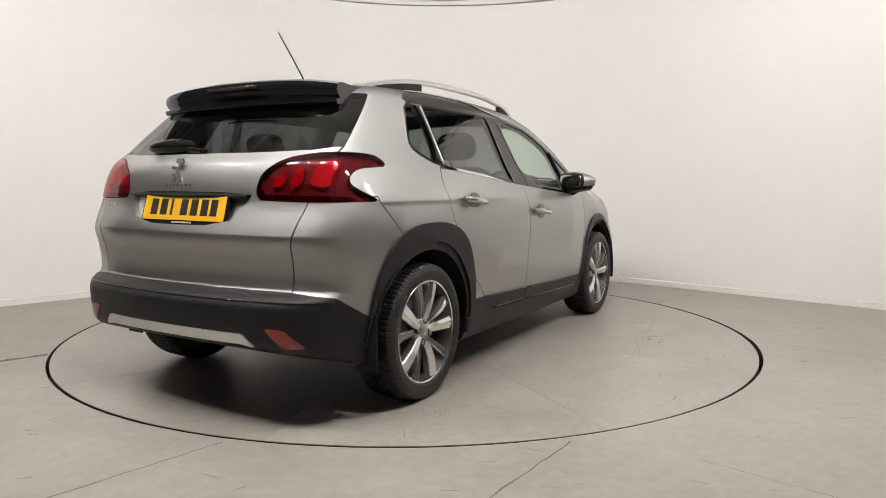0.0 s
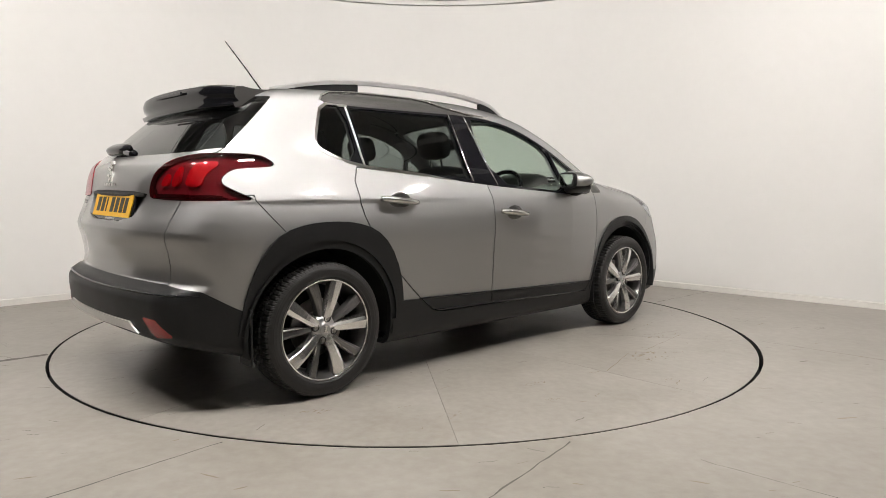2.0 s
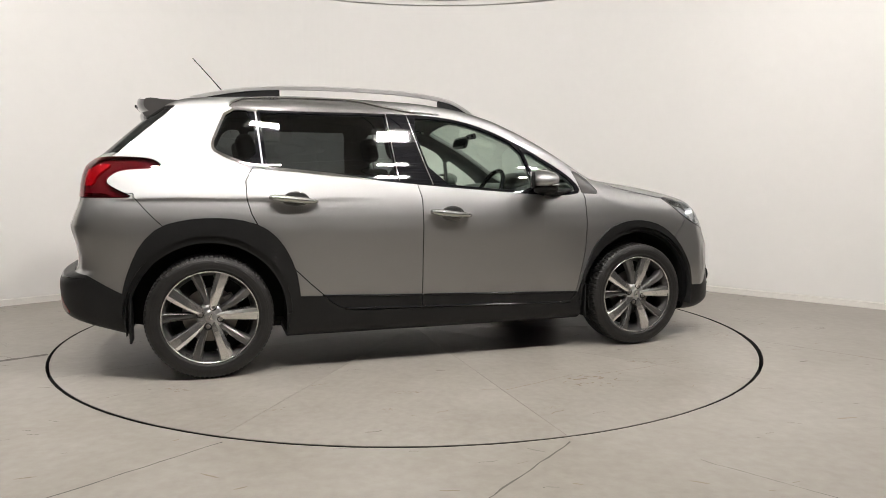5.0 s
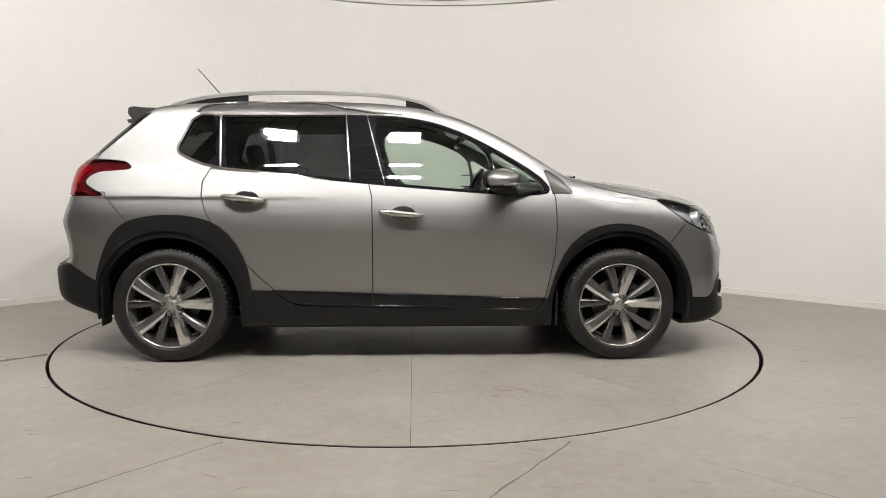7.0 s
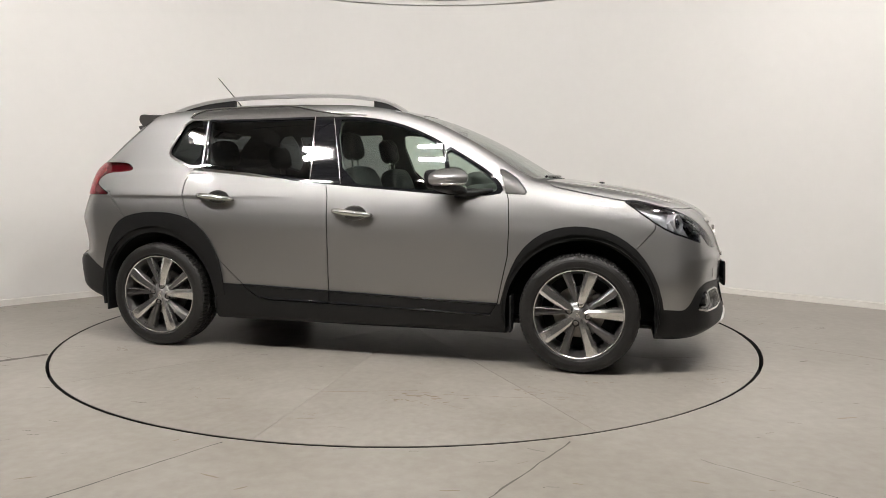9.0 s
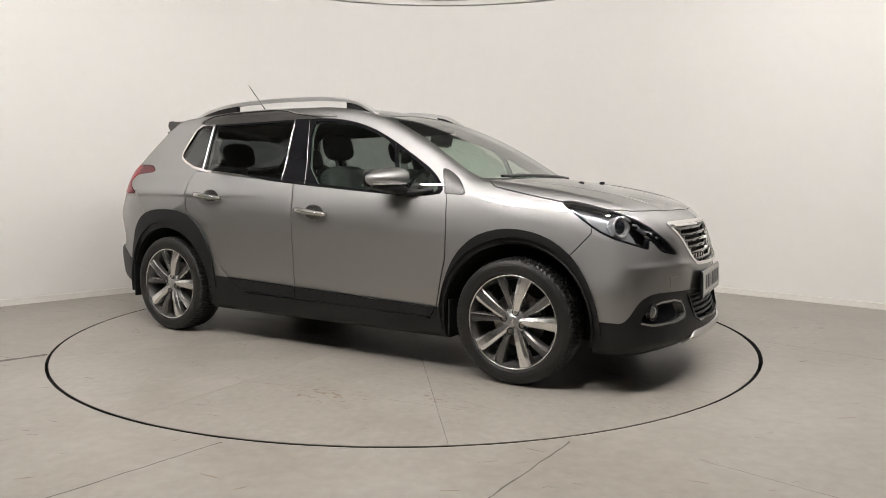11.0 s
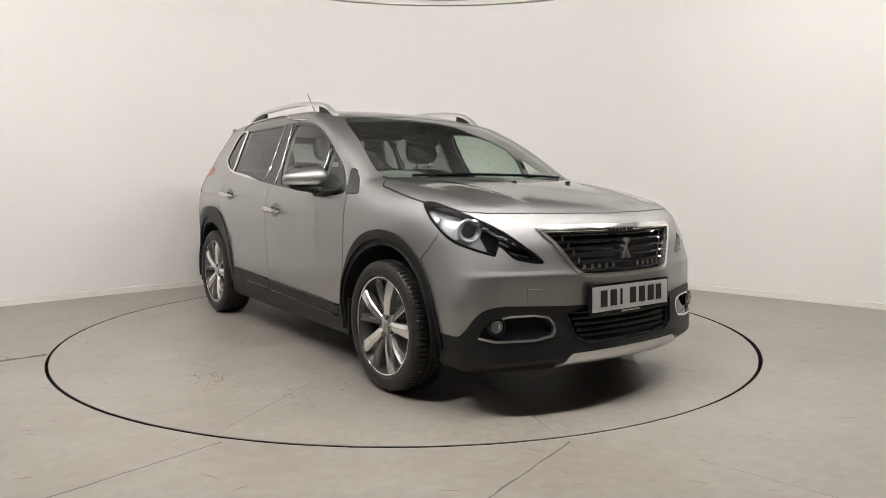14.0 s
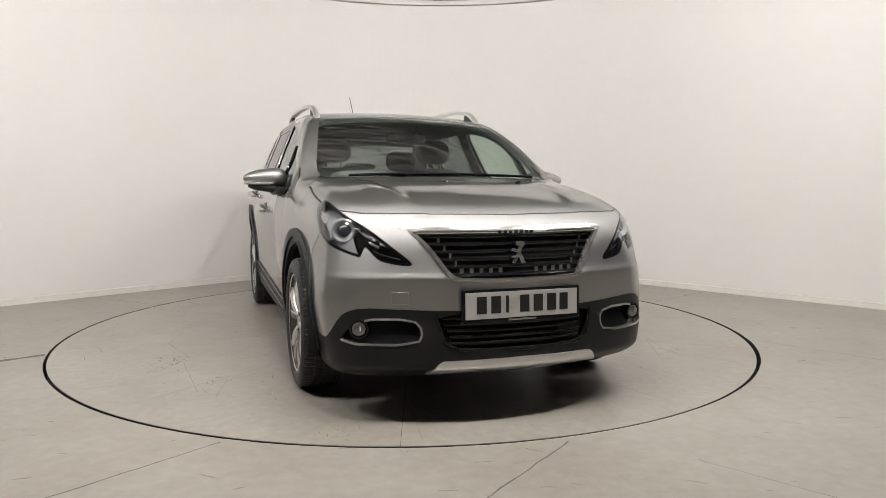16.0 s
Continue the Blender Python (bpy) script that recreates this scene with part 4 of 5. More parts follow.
def build_lamps():
    for s in (0, 1):
        sg = (-1, 1)[s]
        inner = Skin(*lamp_net)
        bowl = inner.take(lambda P: (P[:, 0] - np.abs(P[:, 1])) - 1.13 + .8 * (P[:, 2] - .80))
        hl = panel("headlamp", (inner.V, inner.T), LAMP_DARK, car, "clear-lensed headlamp with black housing", -0.07, 0, mirror=bool(s))
        panel("reflector_bowl", bowl, BOWL, hl, "satin silver lamp bowl", -0.042, 0, mirror=bool(s))
        panel("lens", lamp_net, GLASS_LENS, hl, "clear lens", 0.001, 0.02, mirror=bool(s))
        edge = corner_front(HEADLAMP)
        net = Skin(*lamp_net)
        rim = net.take(lambda P: -.010 - edge(P))
        panel("lens_rim", rim, GLOSS_BLACK, hl, "black lamp edge", -0.004, 0.03, mirror=bool(s))
        def inside(y, z, depth):
            """A point that lies so deep behind the lens, and the lens's outward direction."""
            q = np.array([(on_body(y, z), y, z)])
            n = body_normal(q)[0]
            return Vector(((q[0] - n * depth) * (1, sg, 1)).tolist()), Vector((n * (1, sg, 1)).tolist())
        # projector in its bright ring
        c, nrm = inside(.712, .816, .034)
        m = facing(c, Vector((1.0, sg * .35, 0.0)) + nrm * .5)
        vs, fs = lathe([(.024, -.04), (.033, .0), (.042, .010), (.050, .015), (.054, .008), (.052, -.03)], 40)
        ob = mesh_ob("projector_ring", [m @ Vector(v) for v in vs], fs, REFLECTOR, hl, "bright reflector bowl")
        bm = bmesh.new()
        ellipsoid(bm, (0, 0, -.002), (.030, .030, .018))
        bm.transform(m)
        part("projector_lens", bm, PROJECTOR, ob, "dark glass ball lens", smooth=True)
        # bright wedges of the reflector
        for y, z, l, h, tilt, deep in ((.768, .875, .085, .030, 25, .020), (.772, .845, .050, .045, 10, .022), (.752, .790, .055, .022, 70, .02), (.655, .838, .10, .012, 27, .014), (.62, .795, .060, .014, 32, .034), (.60, .758, .05, .012, 28, .034),
                                    (.52, .735, .05, .010, 35, .028)):
            c, nrm = inside(y, z, deep)
            bm = box(bmesh.new(), 0, 0, 0, l, h, .014, bevel=.005)
            bm.transform(facing(c, nrm + Vector((.3, 0, .15))) @ Matrix.Rotation(sg * radians(tilt), 4, "Z"))
            part("reflector_wedge", bm, REFLECTOR, hl, "chrome lamp insert")
        # small bright facets between the lamp units
        rf = random.Random(8)
        for k in range(16):
            y, f = rf.uniform(.50, .66), rf.uniform(-.022, .022)
            c, nrm = inside(y, .742 + (y - .50) * .42 + f, .014)
            bm = box(bmesh.new(), 0, 0, 0, rf.uniform(.010, .026), rf.uniform(.005, .012), .008, bevel=.002)
            bm.transform(facing(c, nrm + Vector((rf.uniform(-.3, .3), rf.uniform(-.3, .3), rf.uniform(0, .5)))) @ Matrix.Rotation(sg * rf.uniform(.2, .9), 4, "Z"))
            part("reflector_facet", bm, REFLECTOR, hl)
        bm = bmesh.new()
        pts = [(1.88, .60, .722), (1.915, .555, .704), (1.94, .50, .690), (1.955, .458, .682)]
        tube(bm, [(x - .012, sg * y, z) for x, y, z in pts], .006, 8)
        part("daylight_strip", bm, CHROME, hl, "bright running light strip")
    for s in (0, 1):
        sg = (-1, 1)[s]
        tl = panel("tail_lamp", lamp_rear, DARK_RED, car, "dark red tail lamp with claw-shaped guides", -0.035, 0, mirror=bool(s))
        panel("lens", lamp_rear, RED_LENS, tl, "smooth red lens", 0.004, 0.035, mirror=bool(s))
        net = Skin(*lamp_rear)
        for poly in ([(1.425, .988), (1.350, .988), (1.340, 1.048), (1.378, 1.040)], [(1.325, .988), (1.258, .987), (1.235, 1.078), (1.265, 1.076), (1.302, 1.040)],
                     [(1.205, .990), (1.090, .987), (1.072, 1.045), (.985, 1.098), (1.110, 1.105), (1.165, 1.075), (1.195, 1.03)]):
            claw = net.take(corner_rear(poly, 1))
            panel("claw_light", claw, RED_BLOCK, tl, "bright red light guide", -0.012, 0.02, mirror=bool(s))
        rim = Skin(*lamp_rear).take(lambda P: corner_rear([(1.47, .955), (1.0, .955), (.93, .948), (.93, .94), (1.47, .937)], 0)(P))
        panel("lower_bar", rim, DARK_RED, tl, "dark red reflector bar", -0.014, 0.012, mirror=bool(s))


def build_tail():
    tg = tailgate
    # roof spoiler: painted top, black underside
    n = 33
    ys = np.linspace(-.562, .562, n)
    top, low = [], []
    for y in ys:
        a = abs(y) / .60
        z0 = TOP(-1.42) - .09 * y * y - .004
        rear_x = -1.630 + .10 * y * y + .05 * a ** 6
        zr = 1.468 - .055 * y * y - .015 * a ** 6
        glass_x = .16 * y * y
        top += [(-1.40, y, z0), (-1.48, y, z0 + .001), ((rear_x - 1.48) / 2, y, (zr + z0) / 2 + .004), (rear_x + .03, y, zr + .002), (rear_x + .008, y, zr - .001), (rear_x, y, zr - .008)]
        low += [(rear_x, y, zr - .008), (rear_x - .006, y, zr - .030), (rear_x - .001, y, zr - .055 + .012 * a ** 6), (rear_x + .018, y, zr - .082 + .022 * a ** 6), (float(REAR(1.345)) + glass_x - .018, y, 1.366),
                (float(REAR(1.345)) + glass_x - .008, y, 1.346), (float(REAR(1.35)) + glass_x + .03, y, 1.352)]

    def sheet(pts, k):
        return pts, [(i * k + j, i * k + j + 1, (i + 1) * k + j + 1, (i + 1) * k + j) for i in range(n - 1) for j in range(k - 1)]
    sp = mesh_ob("spoiler", *sheet(top, 6), PAINT, tg, "painted roof spoiler")
    mesh_ob("spoiler_underside", *sheet(low, 7), GLOSS_BLACK, sp, "gloss black spoiler underside")
    for sg in (-1, 1):
        pts = [top[0:6], top[-6:]][sg > 0] + [low[0:7], low[-7:]][sg > 0][1:]
        mesh_ob("spoiler_end", pts, [tuple(range(len(pts)))], BASE_GREY, sp, "dark grey spoiler end cap", smooth=False)
    bm = box(bmesh.new(), -1.645, 0, 1.436, .010, .32, .016, bevel=.004)
    part("brake_light", bm, LAMP_DARK, sp, "dark high brake light")
    # gloss tube added along the bumper's shelf, for the highlight on its edge
    bm = bmesh.new()
    tube(bm, [(on_body(y, .527, False) - .001, y, .528 + .006 * abs(y)) for y in np.linspace(-.76, .76, 49)], .0055, 8)
    part("shelf_glint", bm, GLOSS_BLACK, rear_bumper, "thin gloss tube added to catch the shelf's highlight", smooth=True)
    # wiper
    bm = bmesh.new()
    pill(bm, (on_body(.20, 1.168, False) - .03, .20, 1.168), (.035, .155, .028), 2.6, Matrix.Rotation(radians(-32), 4, "Y"))
    wp = part("rear_wiper", bm, GLOSS_BLACK, tg, "black rear wiper cover", smooth=True)
    bm = bmesh.new()
    tube(bm, [(on_body(.06, 1.15, False) - .02, .06, 1.150), (on_body(-.02, 1.14, False) - .012, -.02, 1.142), (on_body(-.02, 1.14, False) + .02, -.03, 1.139)], [.014, .012, .010], 10)
    part("wiper_arm", bm, GLOSS_BLACK, wp)
    badge(tg, facing((on_body(.04, 1.05, False), .045, 1.052), (-1, 0, .12)), .95)
    for k in range(7):
        y = .115 - k * .025
        bm = box(bmesh.new(), on_body(y, .993, False) - .002, y, .993, .004, .015, .012)
        part("letter_bar", bm, EMBLEM, tg)
    for k in range(4):
        y = .585 - k * .024
        bm = box(bmesh.new(), on_body(y, .90, False) - .002, y, .900, .004, .016, .022, turn=Matrix.Rotation(-.2, 4, "Z"))
        part("letter_bar", bm, EMBLEM, tg)
    # dark grab lip over the plate
    bm = bmesh.new()
    tube(bm, [(on_body(y, .955, False) + .012, y, .950) for y in np.linspace(-.36, .36, 15)], .014, 8)
    part("tailgate_grip", bm, BLACK_PLASTIC, tg, "black grip over the plate")
    plate(tg, facing((on_body(.26, .885, False) + .018, -.0, .886), (-1, 0, .28)), PLATE_YELLOW, "yellow plate with plain black bars")


def build_roof_things():
    for sg in (-1, 1):
        top = curve([(-1.345, 1.462), (-1.21, 1.494), (-1.013, 1.523), (-.751, 1.540), (-.487, 1.543), (-.188, 1.536), (-.022, 1.521), (.112, 1.496), (.213, 1.448), (.285, 1.398)])
        bm = bmesh.new()
        rings = []
        for x in np.concatenate([np.linspace(-1.345, .05, 40), np.linspace(.07, .285, 14)]):
            z = float(top(x))
            y = sg * (.545 - .06 * np.clip((-x - .9) / .45, 0, 1) ** 2)
            rings.append([bm.verts.new((x, y + dy * .018, z + dz)) for dy, dz in ((-1, -.020), (-1, -.004), (-.6, .003), (.6, .003), (1, -.004), (1, -.020))])
        for p, q in zip(rings, rings[1:]):
            for k in range(6):
                bm.faces.new((p[k], p[(k + 1) % 6], q[(k + 1) % 6], q[k]))
        bm.faces.new(rings[0])
        bm.faces.new(rings[-1])
        rail = part("roof_rail", bm, SATIN, car, "satin silver roof rail")
        for x0, x1 in ((-1.33, -.88), (.04, .265)):
            bm = bmesh.new()
            rings = []
            for x in np.linspace(x0, x1, 14):
                zt = float(top(x)) - .019
                zb = min(zt - .002, float(TOP(x + .2 * np.clip((x + .2) / .8, 0, 1) * .29)) - .05)
                y = sg * (.545 - .06 * np.clip((-x - .9) / .45, 0, 1) ** 2)
                rings.append([bm.verts.new((x, y + dy, z)) for dy, z in ((-.013, zb), (.013, zb), (.013, zt), (-.013, zt))])
            for p, q in zip(rings, rings[1:]):
                for k in range(4):
                    bm.faces.new((p[k], p[(k + 1) % 4], q[(k + 1) % 4], q[k]))
            bm.faces.new(rings[0])
            bm.faces.new(rings[-1])
            part("rail_foot", bm, BLACK_PLASTIC, rail, "black rail support")
    bm = bmesh.new()
    tube(bm, [(-1.10, 0, 1.478), (-1.125, 0, 1.51), (-1.225, 0, 1.628), (-1.335, 0, 1.751)], [.007, .004, .0032, .0026], 8)
    an = part("antenna", bm, GLOSS_BLACK, car, "thin black roof aerial")
    bm = bmesh.new()
    ellipsoid(bm, (-1.09, 0, 1.484), (.035, .018, .014))
    part("antenna_foot", bm, GLOSS_BLACK, an, smooth=True)
    for y in (-.08, .323):
        bm = bmesh.new()
        ellipsoid(bm, (1.36, y, float(TOP(1.36)) + .0), (.018, .014, .008))
        part("washer_jet", bm, GLOSS_BLACK, car, "black washer jet", smooth=True)
    for y0, y1 in ((-.52, .10), (.02, .56)):
        bm = bmesh.new()
        tube(bm, [(1.115 - .13 * y * y - .02, y, float(TOP(1.10)) + .004 - .035 * y * y) for y in np.linspace(y0, y1, 14)], .008, 6)
        part("wiper", bm, GLOSS_BLACK, car, "black windscreen wiper")


def build_side_things():
    for s in (0, 1):
        sg = (-1, 1)[s]
        for d, (x0, x1, z0, z1) in ((doors[0][s], (-.958, -.728, .930, .908)), (doors[1][s], (-.095, .130, .850, .828))):
            xm, zm = (x0 + x1) / 2, (z0 + z1) / 2
            n = 21
            bm = bmesh.new()
            pts, rad = [], []
            for i in range(n):
                t = i / (n - 1)
                x, z = x0 + (x1 - x0) * t, z0 + (z1 - z0) * t
                pts.append((x, sg * (side_y(x, z) + .008 + .030 * math.sin(math.pi * min(1, max(0, t))) ** .4), z))
                rad.append(.024 * (1 - .30 * abs(2 * t - 1) ** 5) * (1 - .25 * t))
            tube(bm, pts, rad, 12, flat=.8)
            h = part("door_handle", bm, PAINT_CHROME, d, "satin silver pull handle", smooth=True)
            bm = bmesh.new()
            y = side_y(xm, zm)
            ellipsoid(bm, (xm + .01, sg * (y + .0005), zm - .002), (.070, .006, .044))
            part("handle_cup", bm, CUP_SHADE, d, "handle recess, its shade put into a dark grey", smooth=True)
        for nm, mat, lab, pts, r, host in (("trim_line", CHROME, "bright roof-side line", [(-1.158, 1.405), (-1.135, 1.434), (-1.075, 1.459), (-.94, 1.472), (-.70, 1.475), (-.515, 1.476), (-.42, 1.465), (-.31, 1.44), (-.15, 1.415), (.02, 1.402)], .0045, car),
                                        ("post_line", SATIN, "bright post edge", [(-1.016, 1.385), (-1.004, 1.24), (-.992, 1.094)], .005, doors[0][s]),
                                        ("post_line", CHROME, "bright post edge", [(-.302, 1.395), (-.284, 1.20), (-.266, 1.02)], .004, doors[0][s]),
                                        ("post_line", PAINT_CHROME, "bright post edge", [(-.181, 1.39), (-.130, 1.20), (-.074, 1.0)], .003, doors[1][s]),
                                        ("quarter_post", GLOSS_BLACK, "black quarter window post", [(.500, 1.222), (.540, 1.09), (.550, .96)], .009, doors[1][s])):
            fine = [(a0 + (a1 - a0) * k / 6, b0 + (b1 - b0) * k / 6) for (a0, b0), (a1, b1) in zip(pts, pts[1:]) for k in range(6)] + [pts[-1]]
            bm = bmesh.new()
            tube(bm, [(x, sg * (side_y(x, z) + .001), z) for x, z in fine], r, 8)
            part(nm, bm, mat, host, lab, smooth=True)
        # door mirror
        d = doors[1][s]
        swept = Matrix.Translation((.575, sg * .905, 1.028)) @ Matrix.Rotation(sg * radians(24), 4, "Z")
        bm = bmesh.new()
        pill(bm, (0, 0, 0), (.082, .122, .054), 2.6)
        for v in bm.verts:
            t = v.co.y * sg / .122
            v.co.z += v.co.z * (-.18 * t - max(0, v.co.x) * 3.6) + .006 * (1 - t)
        bm.transform(swept)
        mh = part("door_mirror", bm, PAINT, d, "silver-grey door mirror shell", smooth=True)
        bm = bmesh.new()
        pill(bm, (.006, -sg * .012, -.050), (.070, .104, .024), 3.0, Matrix.Rotation(sg * radians(8), 4, "X"))
        bm.transform(swept)
        part("mirror_lower", bm, BLACK_PLASTIC, mh, "black lower mirror shell", smooth=True)
        bm = bmesh.new()
        tube(bm, [(.625, sg * .86, .972), (.66, sg * .83, .955), (.70, sg * .805, .955)], [.030, .028, .032], 12, flat=.9)
        tube(bm, [(.60, sg * .856, .958), (.70, sg * .828, .955), (.80, sg * .806, .972)], [.030, .026, .012], 12, flat=.8)
        part("mirror_arm", bm, BLACK_PLASTIC, mh, "black mirror arm", smooth=True)
        bm = bmesh.new()
        tube(bm, [(.079 * math.cos(t), sg * .118 * math.sin(t), -.026) for t in np.linspace(-.7, 1.1, 16)], .0075, 8)
        bm.transform(swept)
        part("indicator", bm, BEZEL, mh, "clear side indicator strip", smooth=True)
        bm = bmesh.new()
        pill(bm, (-.070, 0, .002), (.014, .108, .050), 4.0)
        bm.transform(swept)
        part("mirror_bezel", bm, BLACK_PLASTIC, mh, "black mirror edge", smooth=True)
        bm = bmesh.new()
        pill(bm, (-.083, 0, .002), (.004, .096, .041), 5.0)
        bm.transform(swept)
        part("mirror_glass", bm, MIRROR_GLASS, mh, "mirror glass", smooth=True)
        # thin gloss tubes added along the lower doors to catch lines of light
        for host, x0, x1 in ((doors[0][s], -.70, -.148), (doors[1][s], -.136, .835)):
            for lift, drop, r in ((0, 0, .0045), (0, .068, .005)):
                bm = bmesh.new()
                pts = []
                for x in np.linspace(x0 + (.12 if drop and x0 < -.5 else 0), x1 - (.04 if drop and x1 > .5 else 0), 14):
                    z = .383 - .032 * x - drop * (1 - .06 * x)
                    pts.append((x, sg * (side_y(x, z) + .007), z))
                tube(bm, pts, r, 8)
                part("cladding_glint", bm, GLOSS_BLACK, host, "thin gloss black tube added to catch a bright line", smooth=True)
        # mud flaps
        for x, z0, z1 in ((-1.645, .205, .46), (.905, .20, .40)):
            bm = box(bmesh.new(), x, sg * .770, (z0 + z1) / 2, .012, .11, z1 - z0, bevel=.004)
            part("mud_flap", bm, BLACK_PLASTIC, car, "black rubber mud flap")
        # inner wheel arch
        for xc, r in ((-1.269, .40), (1.269, .405)):
            vs, fs = [], []
            n = 36
            for i in range(n + 1):
                a = math.pi * (1.12 * i / n - .06)
                for y in (.50, .835):
                    vs.append((xc + r * math.cos(a), sg * y, .318 + r * math.sin(a)))
            fs = [(2 * i, 2 * i + 1, 2 * i + 3, 2 * i + 2) for i in range(n)]
            fs.append(tuple(2 * i for i in range(n + 1)))
            mesh_ob("arch_liner", vs, fs, DARK_GAP, car, "black wheel arch liner", smooth=False)


# dark grey stands in for shade on body paint in the handle recess
CUP_SHADE = material("handle_cup_painted_shade", (0.16, 0.158, 0.155), 0.22, metal=0.85)


def spoke_shape(a0, w0, w1, r0, r1, y0, y1, depth, sweep):
    """One spoke: broadening and dished, from the hub at r0 to the rim at r1."""
    bm = bmesh.new()
    k = 9
    rows = []
    for i in range(k):
        t = i / (k - 1)
        r = r0 + (r1 - r0) * t
        w = w0 + (w1 - w0) * t ** 1.4
        a = a0 + sweep * t
        y = y0 + (y1 - y0) * t - .010 * math.sin(math.pi * t)
        c = Vector((math.cos(a), 0, math.sin(a)))
        p = Vector((-math.sin(a), 0, math.cos(a)))
        rows.append([bm.verts.new(c * r + p * w * e + Vector((0, y + d, 0))) for e, d in ((-.60, depth), (-.5, .008), (-.42, .002), (.16, -.004), (.44, .004), (.5, .010), (.58, depth))])
    for a, b in zip(rows, rows[1:]):
        for j in range(6):
            bm.faces.new((a[j], a[j + 1], b[j + 1], b[j]))
    return bm


def build_wheel():
    """A wheel with its outer face towards -y, centre at the origin."""
    vs, fs = lathe([(.232, -.092), (.238, -.095), (.240, -.088), (.222, -.070), (.208, -.02), (.205, .09), (.232, .10)], 72, axis="y")
    wheel = mesh_ob("wheel", vs, fs, ALLOY_GREY, car, "five-spoke machined alloy wheel with black tyre")
    vs, fs = lathe([(.2325, -.0935), (.2355, -.0965), (.2390, -.0965), (.2405, -.090)], 72, axis="y")
    mesh_ob("rim_lip", vs, fs, MACHINED, wheel, "bright machined rim edge")
    # tyre with blocks cut into its tread
    prof = [(.236, -.088), (.246, -.100), (.251, -.103), (.254, -.1022), (.270, -.106), (.284, -.1056), (.287, -.1042), (.292, -.103), (.306, -.096), (.315, -.086), (.3175, -.074), (.319, -.05), (.3195, -.046), (.313, -.044), (.313, -.034), (.320, -.032), (.320, -.005), (.313, -.003), (.313, .003), (.320, .005), (.320, .032), (.313, .034), (.313, .044), (.3195, .046), (.319, .06), (.315, .086), (.300, .102), (.270, .106), (.236, .09)]
    n, k = 324, len(prof)
    vs = []
    for i in range(n):
        a = 2 * math.pi * i / n
        for j, (r, h) in enumerate(prof):
            groove = (i + (j // 3)) % 4 == 0 and r > .300
            rr = r - (.005 if groove and r > .314 else .002 if groove else 0)
            vs.append((rr * math.cos(a), h, rr * math.sin(a)))
    fs = [(i * k + j, ((i + 1) % n) * k + j, ((i + 1) % n) * k + j + 1, i * k + j + 1) for i in range(n) for j in range(k - 1)]
    ty = mesh_ob("tyre", vs, fs, RUBBER, wheel, "black tyre with open tread", smooth=False)
    for i in range(5):
        a = radians(77 + 72 * i)
        part("spoke", spoke_shape(a, .042, .072, .030, .232, -.074, -.090, .035, -.06), MACHINED, wheel)
        part("side_spoke", spoke_shape(a + radians(25), .030, .046, .045, .230, -.060, -.084, .035, .10), ALLOY_GREY, wheel, "grey painted secondary spoke")
        bm = spoke_shape(a + radians(19), .006, .010, .075, .229, -.066, -.088, .02, .10)
        part("spoke_edge", bm, MACHINED, wheel, "bright cut spoke edge")
    vs, fs = lathe([(0, -.082), (.024, -.082), (.028, -.081), (.029, -.077), (.048, -.076), (.062, -.070), (.070, -.055), (.070, -.02)], 40, axis="y")
    hub = mesh_ob("hub", vs, fs, HUB_GREY, wheel, "wheel centre")
    bm = bmesh.new()
    for o in BADGE:
        flat_shape(bm, [(p * .32, q * .32) for p, q in o], .002, facing((0, -.0825, 0), (0, -1, 0)))
    part("centre_emblem", bm, CHROME, hub, "plain chrome emblem")
    for i in range(4):
        a = radians(75 + 90 * i)
        bm = bmesh.new()
        bmesh.ops.create_cone(bm, cap_ends=True, segments=6, radius1=.0105, radius2=.0095, depth=.022, matrix=Matrix.Translation((.052 * math.cos(a), -.072, .052 * math.sin(a))) @ Matrix.Rotation(radians(90), 4, "X"))
        nut = part("wheel_nut", bm, DISC_STEEL, hub)
        # raised black ring: the shade of the nut's recess put into colour
        vs, fs = lathe([(.0110, .002), (.0150, -.007), (.0175, -.007), (.0200, .004)], 20, axis="y")
        mesh_ob("nut_shade_ring", np.array(vs) + np.array((.052 * math.cos(a), -.0735, .052 * math.sin(a))), fs, INK, hub)
    vs, fs = lathe([(0, -.016), (.075, -.016), (.078, -.004), (.140, -.004), (.140, .008), (0, .008)], 48, axis="y")
    mesh_ob("brake_disc", vs, fs, DISC_STEEL, wheel, "worn steel brake disc", smooth=False)
    bm = box(bmesh.new(), .105, -.008, .055, .05, .06, .11, turn=Matrix.Rotation(radians(-25), 4, "Y"), bevel=.008)
    part("brake_caliper", bm, ALLOY_GREY, wheel)
    vs, fs = lathe([(0, .03), (.204, .03), (.204, .035), (0, .035)], 48, axis="y")
    mesh_ob("wheel_back", vs, fs, DARK_GAP, wheel, "black inner wheel face", smooth=False)
    return wheel


def build_wheels():
    w = build_wheel()
    w.matrix_basis = pose(-1.269, -.742, .3195)
    for x, y, rz, ry in ((1.269, -.742, 0, 0), (-1.269, .742, 180, 20), (1.269, .742, 180, 50)):
        copy_thing(w, pose(x, y, .3195, 0, 0, rz) @ pose(0, 0, 0, 0, ry, 0))


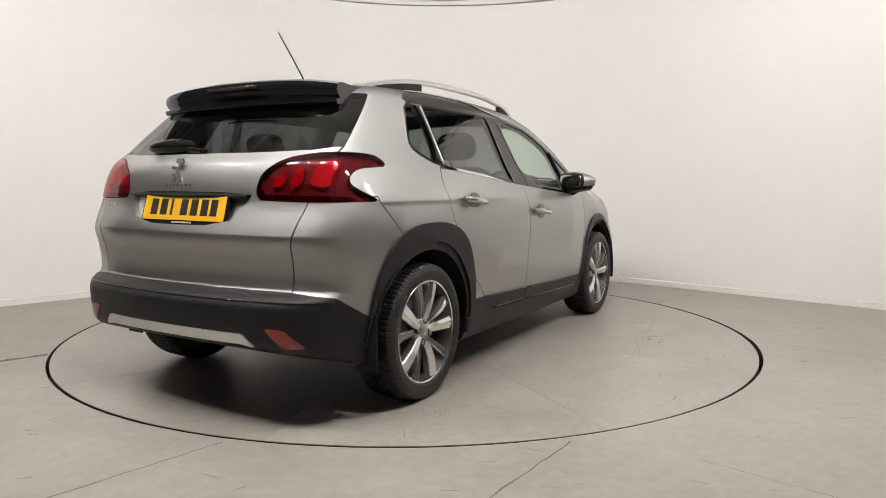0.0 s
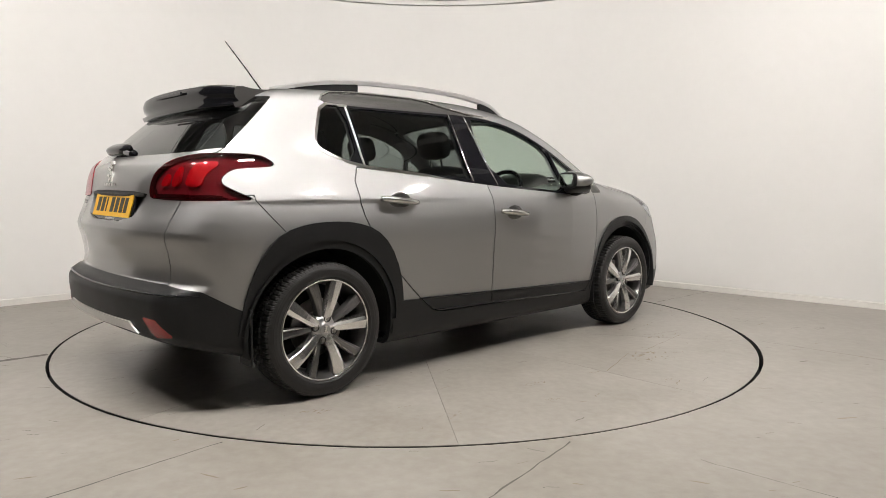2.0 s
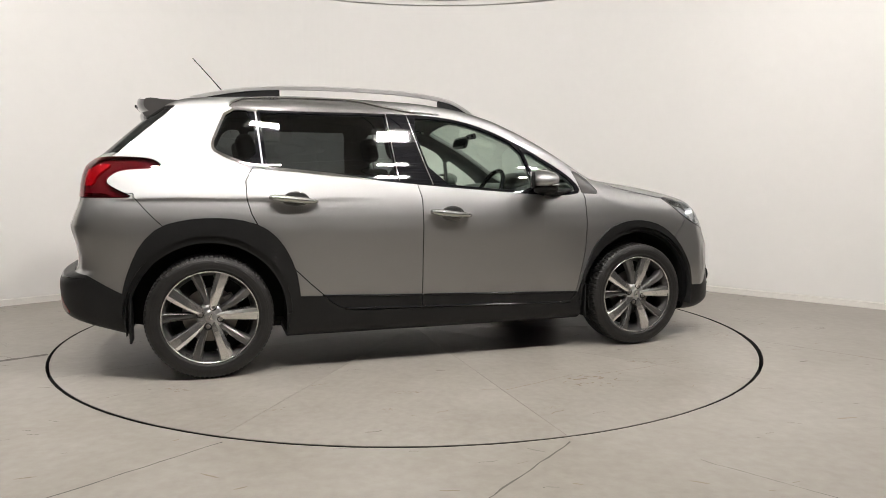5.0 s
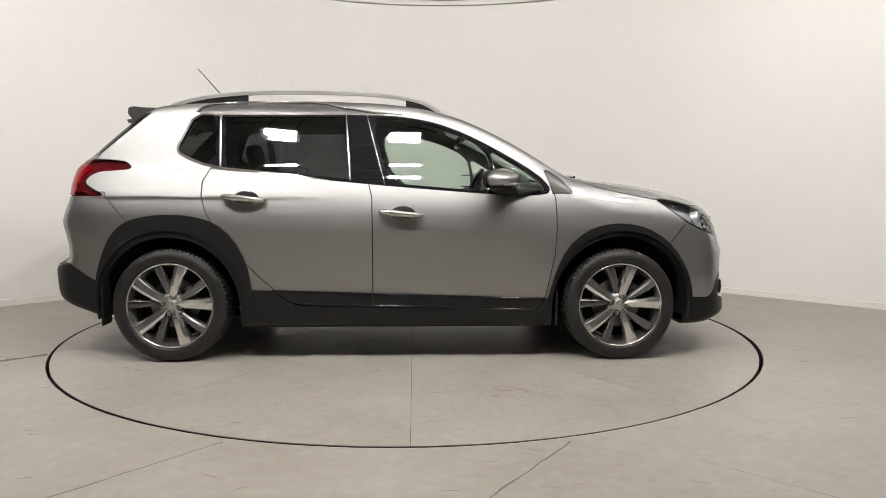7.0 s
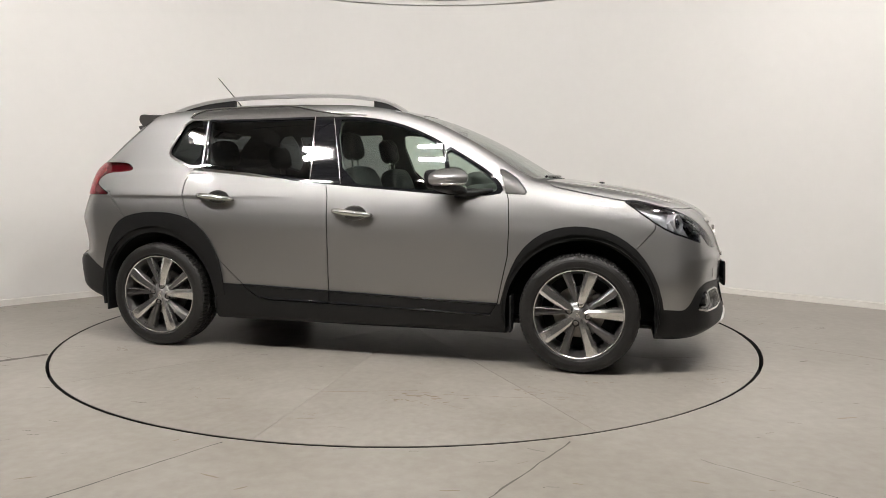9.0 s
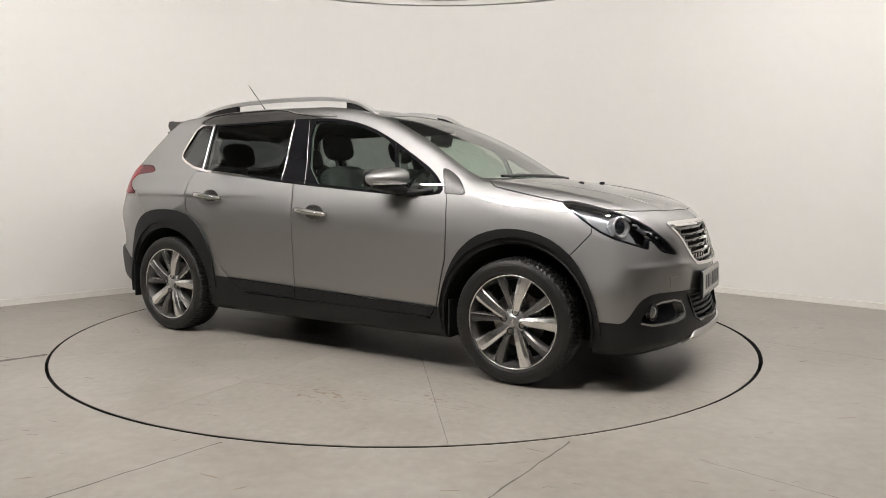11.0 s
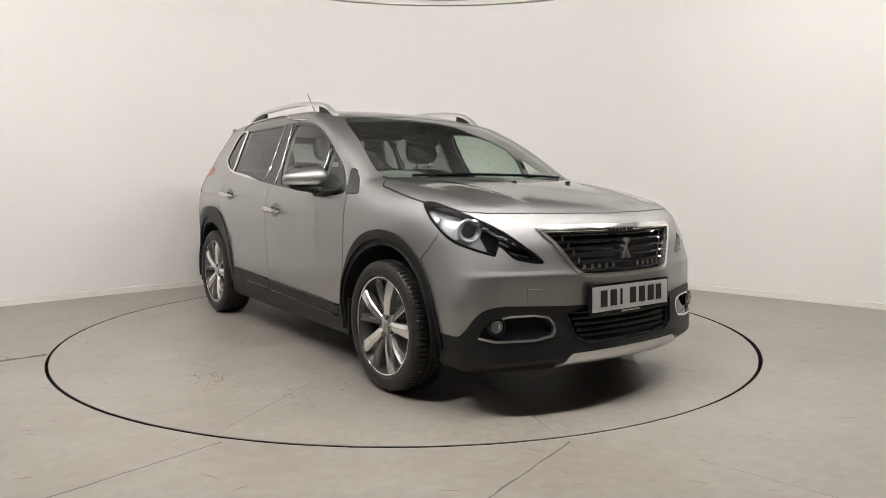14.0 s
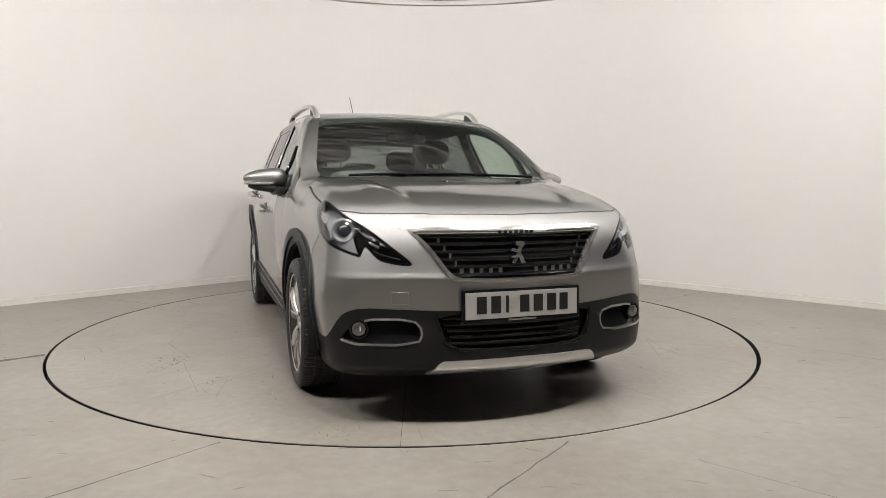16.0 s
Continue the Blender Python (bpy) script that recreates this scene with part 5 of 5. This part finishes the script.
def build_cabin():
    net2 = Skin(*skin_grid(100, 130, 40))
    got = net2.take(lambda P: np.maximum(np.maximum(.42 - P[:, 2], P[:, 0] - 1.06), -1.9 - P[:, 0]))
    ln = Skin(*got)
    for phi in (side_of(Q_GLASS, 1), side_of(R_GLASS, 0), side_of(F_GLASS, 1), side_of(F_QUARTER, 1), top_of(WINDSCREEN, lambda x: 1.0 + 0 * x), rear_screen_of(REAR_SCREEN)):
        ln.take(phi)
    ln.take(arch_hole(-1.269, .44))
    ln.take(arch_hole(1.269, .44))
    lining = panel("cabin_lining", (ln.V, ln.T), LINING, car, "dark cabin lining", -0.022, 0.01, centre=True)
    bm = box(bmesh.new(), -.35, 0, .44, 2.6, .92, .04)
    part("cabin_floor", bm, LINING, lining, "dark cabin carpet")
    # dashboard
    bm = bmesh.new()
    pill(bm, (.83, 0, .90), (.26, .70, .115), 5)
    pill(bm, (.68, -.37, 1.02), (.11, .18, .06), 3)
    box(bm, .72, 0, .70, .35, 1.3, .40, bevel=.05)
    dash = part("dashboard", bm, LINING, car, "dark grey dashboard", smooth=True)
    bm = bmesh.new()
    m = Matrix.Translation((.44, -.37, .935)) @ Matrix.Rotation(radians(-65), 4, "Y")
    ring = [m @ Vector((.170 * math.cos(a), .175 * math.sin(a), 0)) for a in np.linspace(0, 2 * math.pi, 41)]
    tube(bm, ring, .015, 8, cap=False)
    tube(bm, [m @ Vector((-.16, 0, 0)), m @ Vector((0, 0, -.03)), m @ Vector((.0, .165, 0))], .016, 8)
    tube(bm, [m @ Vector((0, -.165, 0)), m @ Vector((0, 0, -.03)), m @ Vector((0, 0, -.25))], .022, 8)
    ellipsoid(bm, m @ Vector((0, 0, -.01)), (.03, .06, .05))
    part("steering_wheel", bm, GLOSS_BLACK, dash, "black steering wheel", smooth=True)
    bm = bmesh.new()
    pill(bm, (.385, 0, 1.282), (.016, .130, .040), 4, Matrix.Rotation(radians(12), 4, "Y"))
    rm = part("rear_view_mirror", bm, GLOSS_BLACK, car, "black rear-view mirror", smooth=True)
    bm = bmesh.new()
    tube(bm, [(.395, 0, 1.285), (.44, 0, 1.325), (.49, 0, 1.335)], [.012, .018, .022], 10)
    part("mirror_stem", bm, GLOSS_BLACK, rm, smooth=True)

    def seat(x, y, w, top, head):
        bm = bmesh.new()
        pill(bm, (x + .22, y, .60), (.27, w, .10), 4)
        st = part("seat", bm, SEAT_CLOTH, car, "black cloth car seat", smooth=True)
        lean = Matrix.Rotation(radians(-14), 4, "Y")
        bm = bmesh.new()
        pill(bm, (x - .09, y, (top + .60) / 2), (.075, w * .96, (top - .55) / 2), 4, lean)
        part("seat_back", bm, SEAT_CLOTH, st, smooth=True)
        for dy in head:
            bm = bmesh.new()
            pill(bm, (x - .195, y + dy, top + .145), (.05, .125, .085), 3.2, lean)
            hd = part("headrest", bm, SEAT_CLOTH, st, smooth=True)
            bm = bmesh.new()
            for e in (-.05, .05):
                tube(bm, [(x - .16, y + dy + e, top - .06), (x - .18, y + dy + e, top + .09)], .006, 6)
            part("headrest_posts", bm, CHROME, st)
    seat(.02, -.37, .25, 1.09, (0,))
    seat(.02, .37, .25, 1.09, (0,))
    seat(-.86, 0, .62, 1.05, (-.38, .38))


build_front()
build_lamps()
build_tail()
build_roof_things()
build_side_things()
build_wheels()
build_cabin()

OFF = (-0.077, -0.121)
TURNS = [(0, 56.96), (1, 48.8), (2, 40.6), (3, 32.39), (4, 24.2), (5.25, 14.0), (6.5, 3.87), (7.5, -4.15), (8.25, -10.2), (9, -16.36), (10.25, -26.4), (11.5, -36.5), (12.5, -44.58), (13.5, -52.61), (14.5, -60.68), (15.25, -66.8), (16, -72.96)]


def motions():
    walk(car, [(t, pose(0, 0, 0, 0, 0, a) @ pose(OFF[0], OFF[1], 0)) for t, a in TURNS])
    walk(turntable, [(t, pose(0, 0, 0, 0, 0, a)) for t, a in TURNS])


motions()
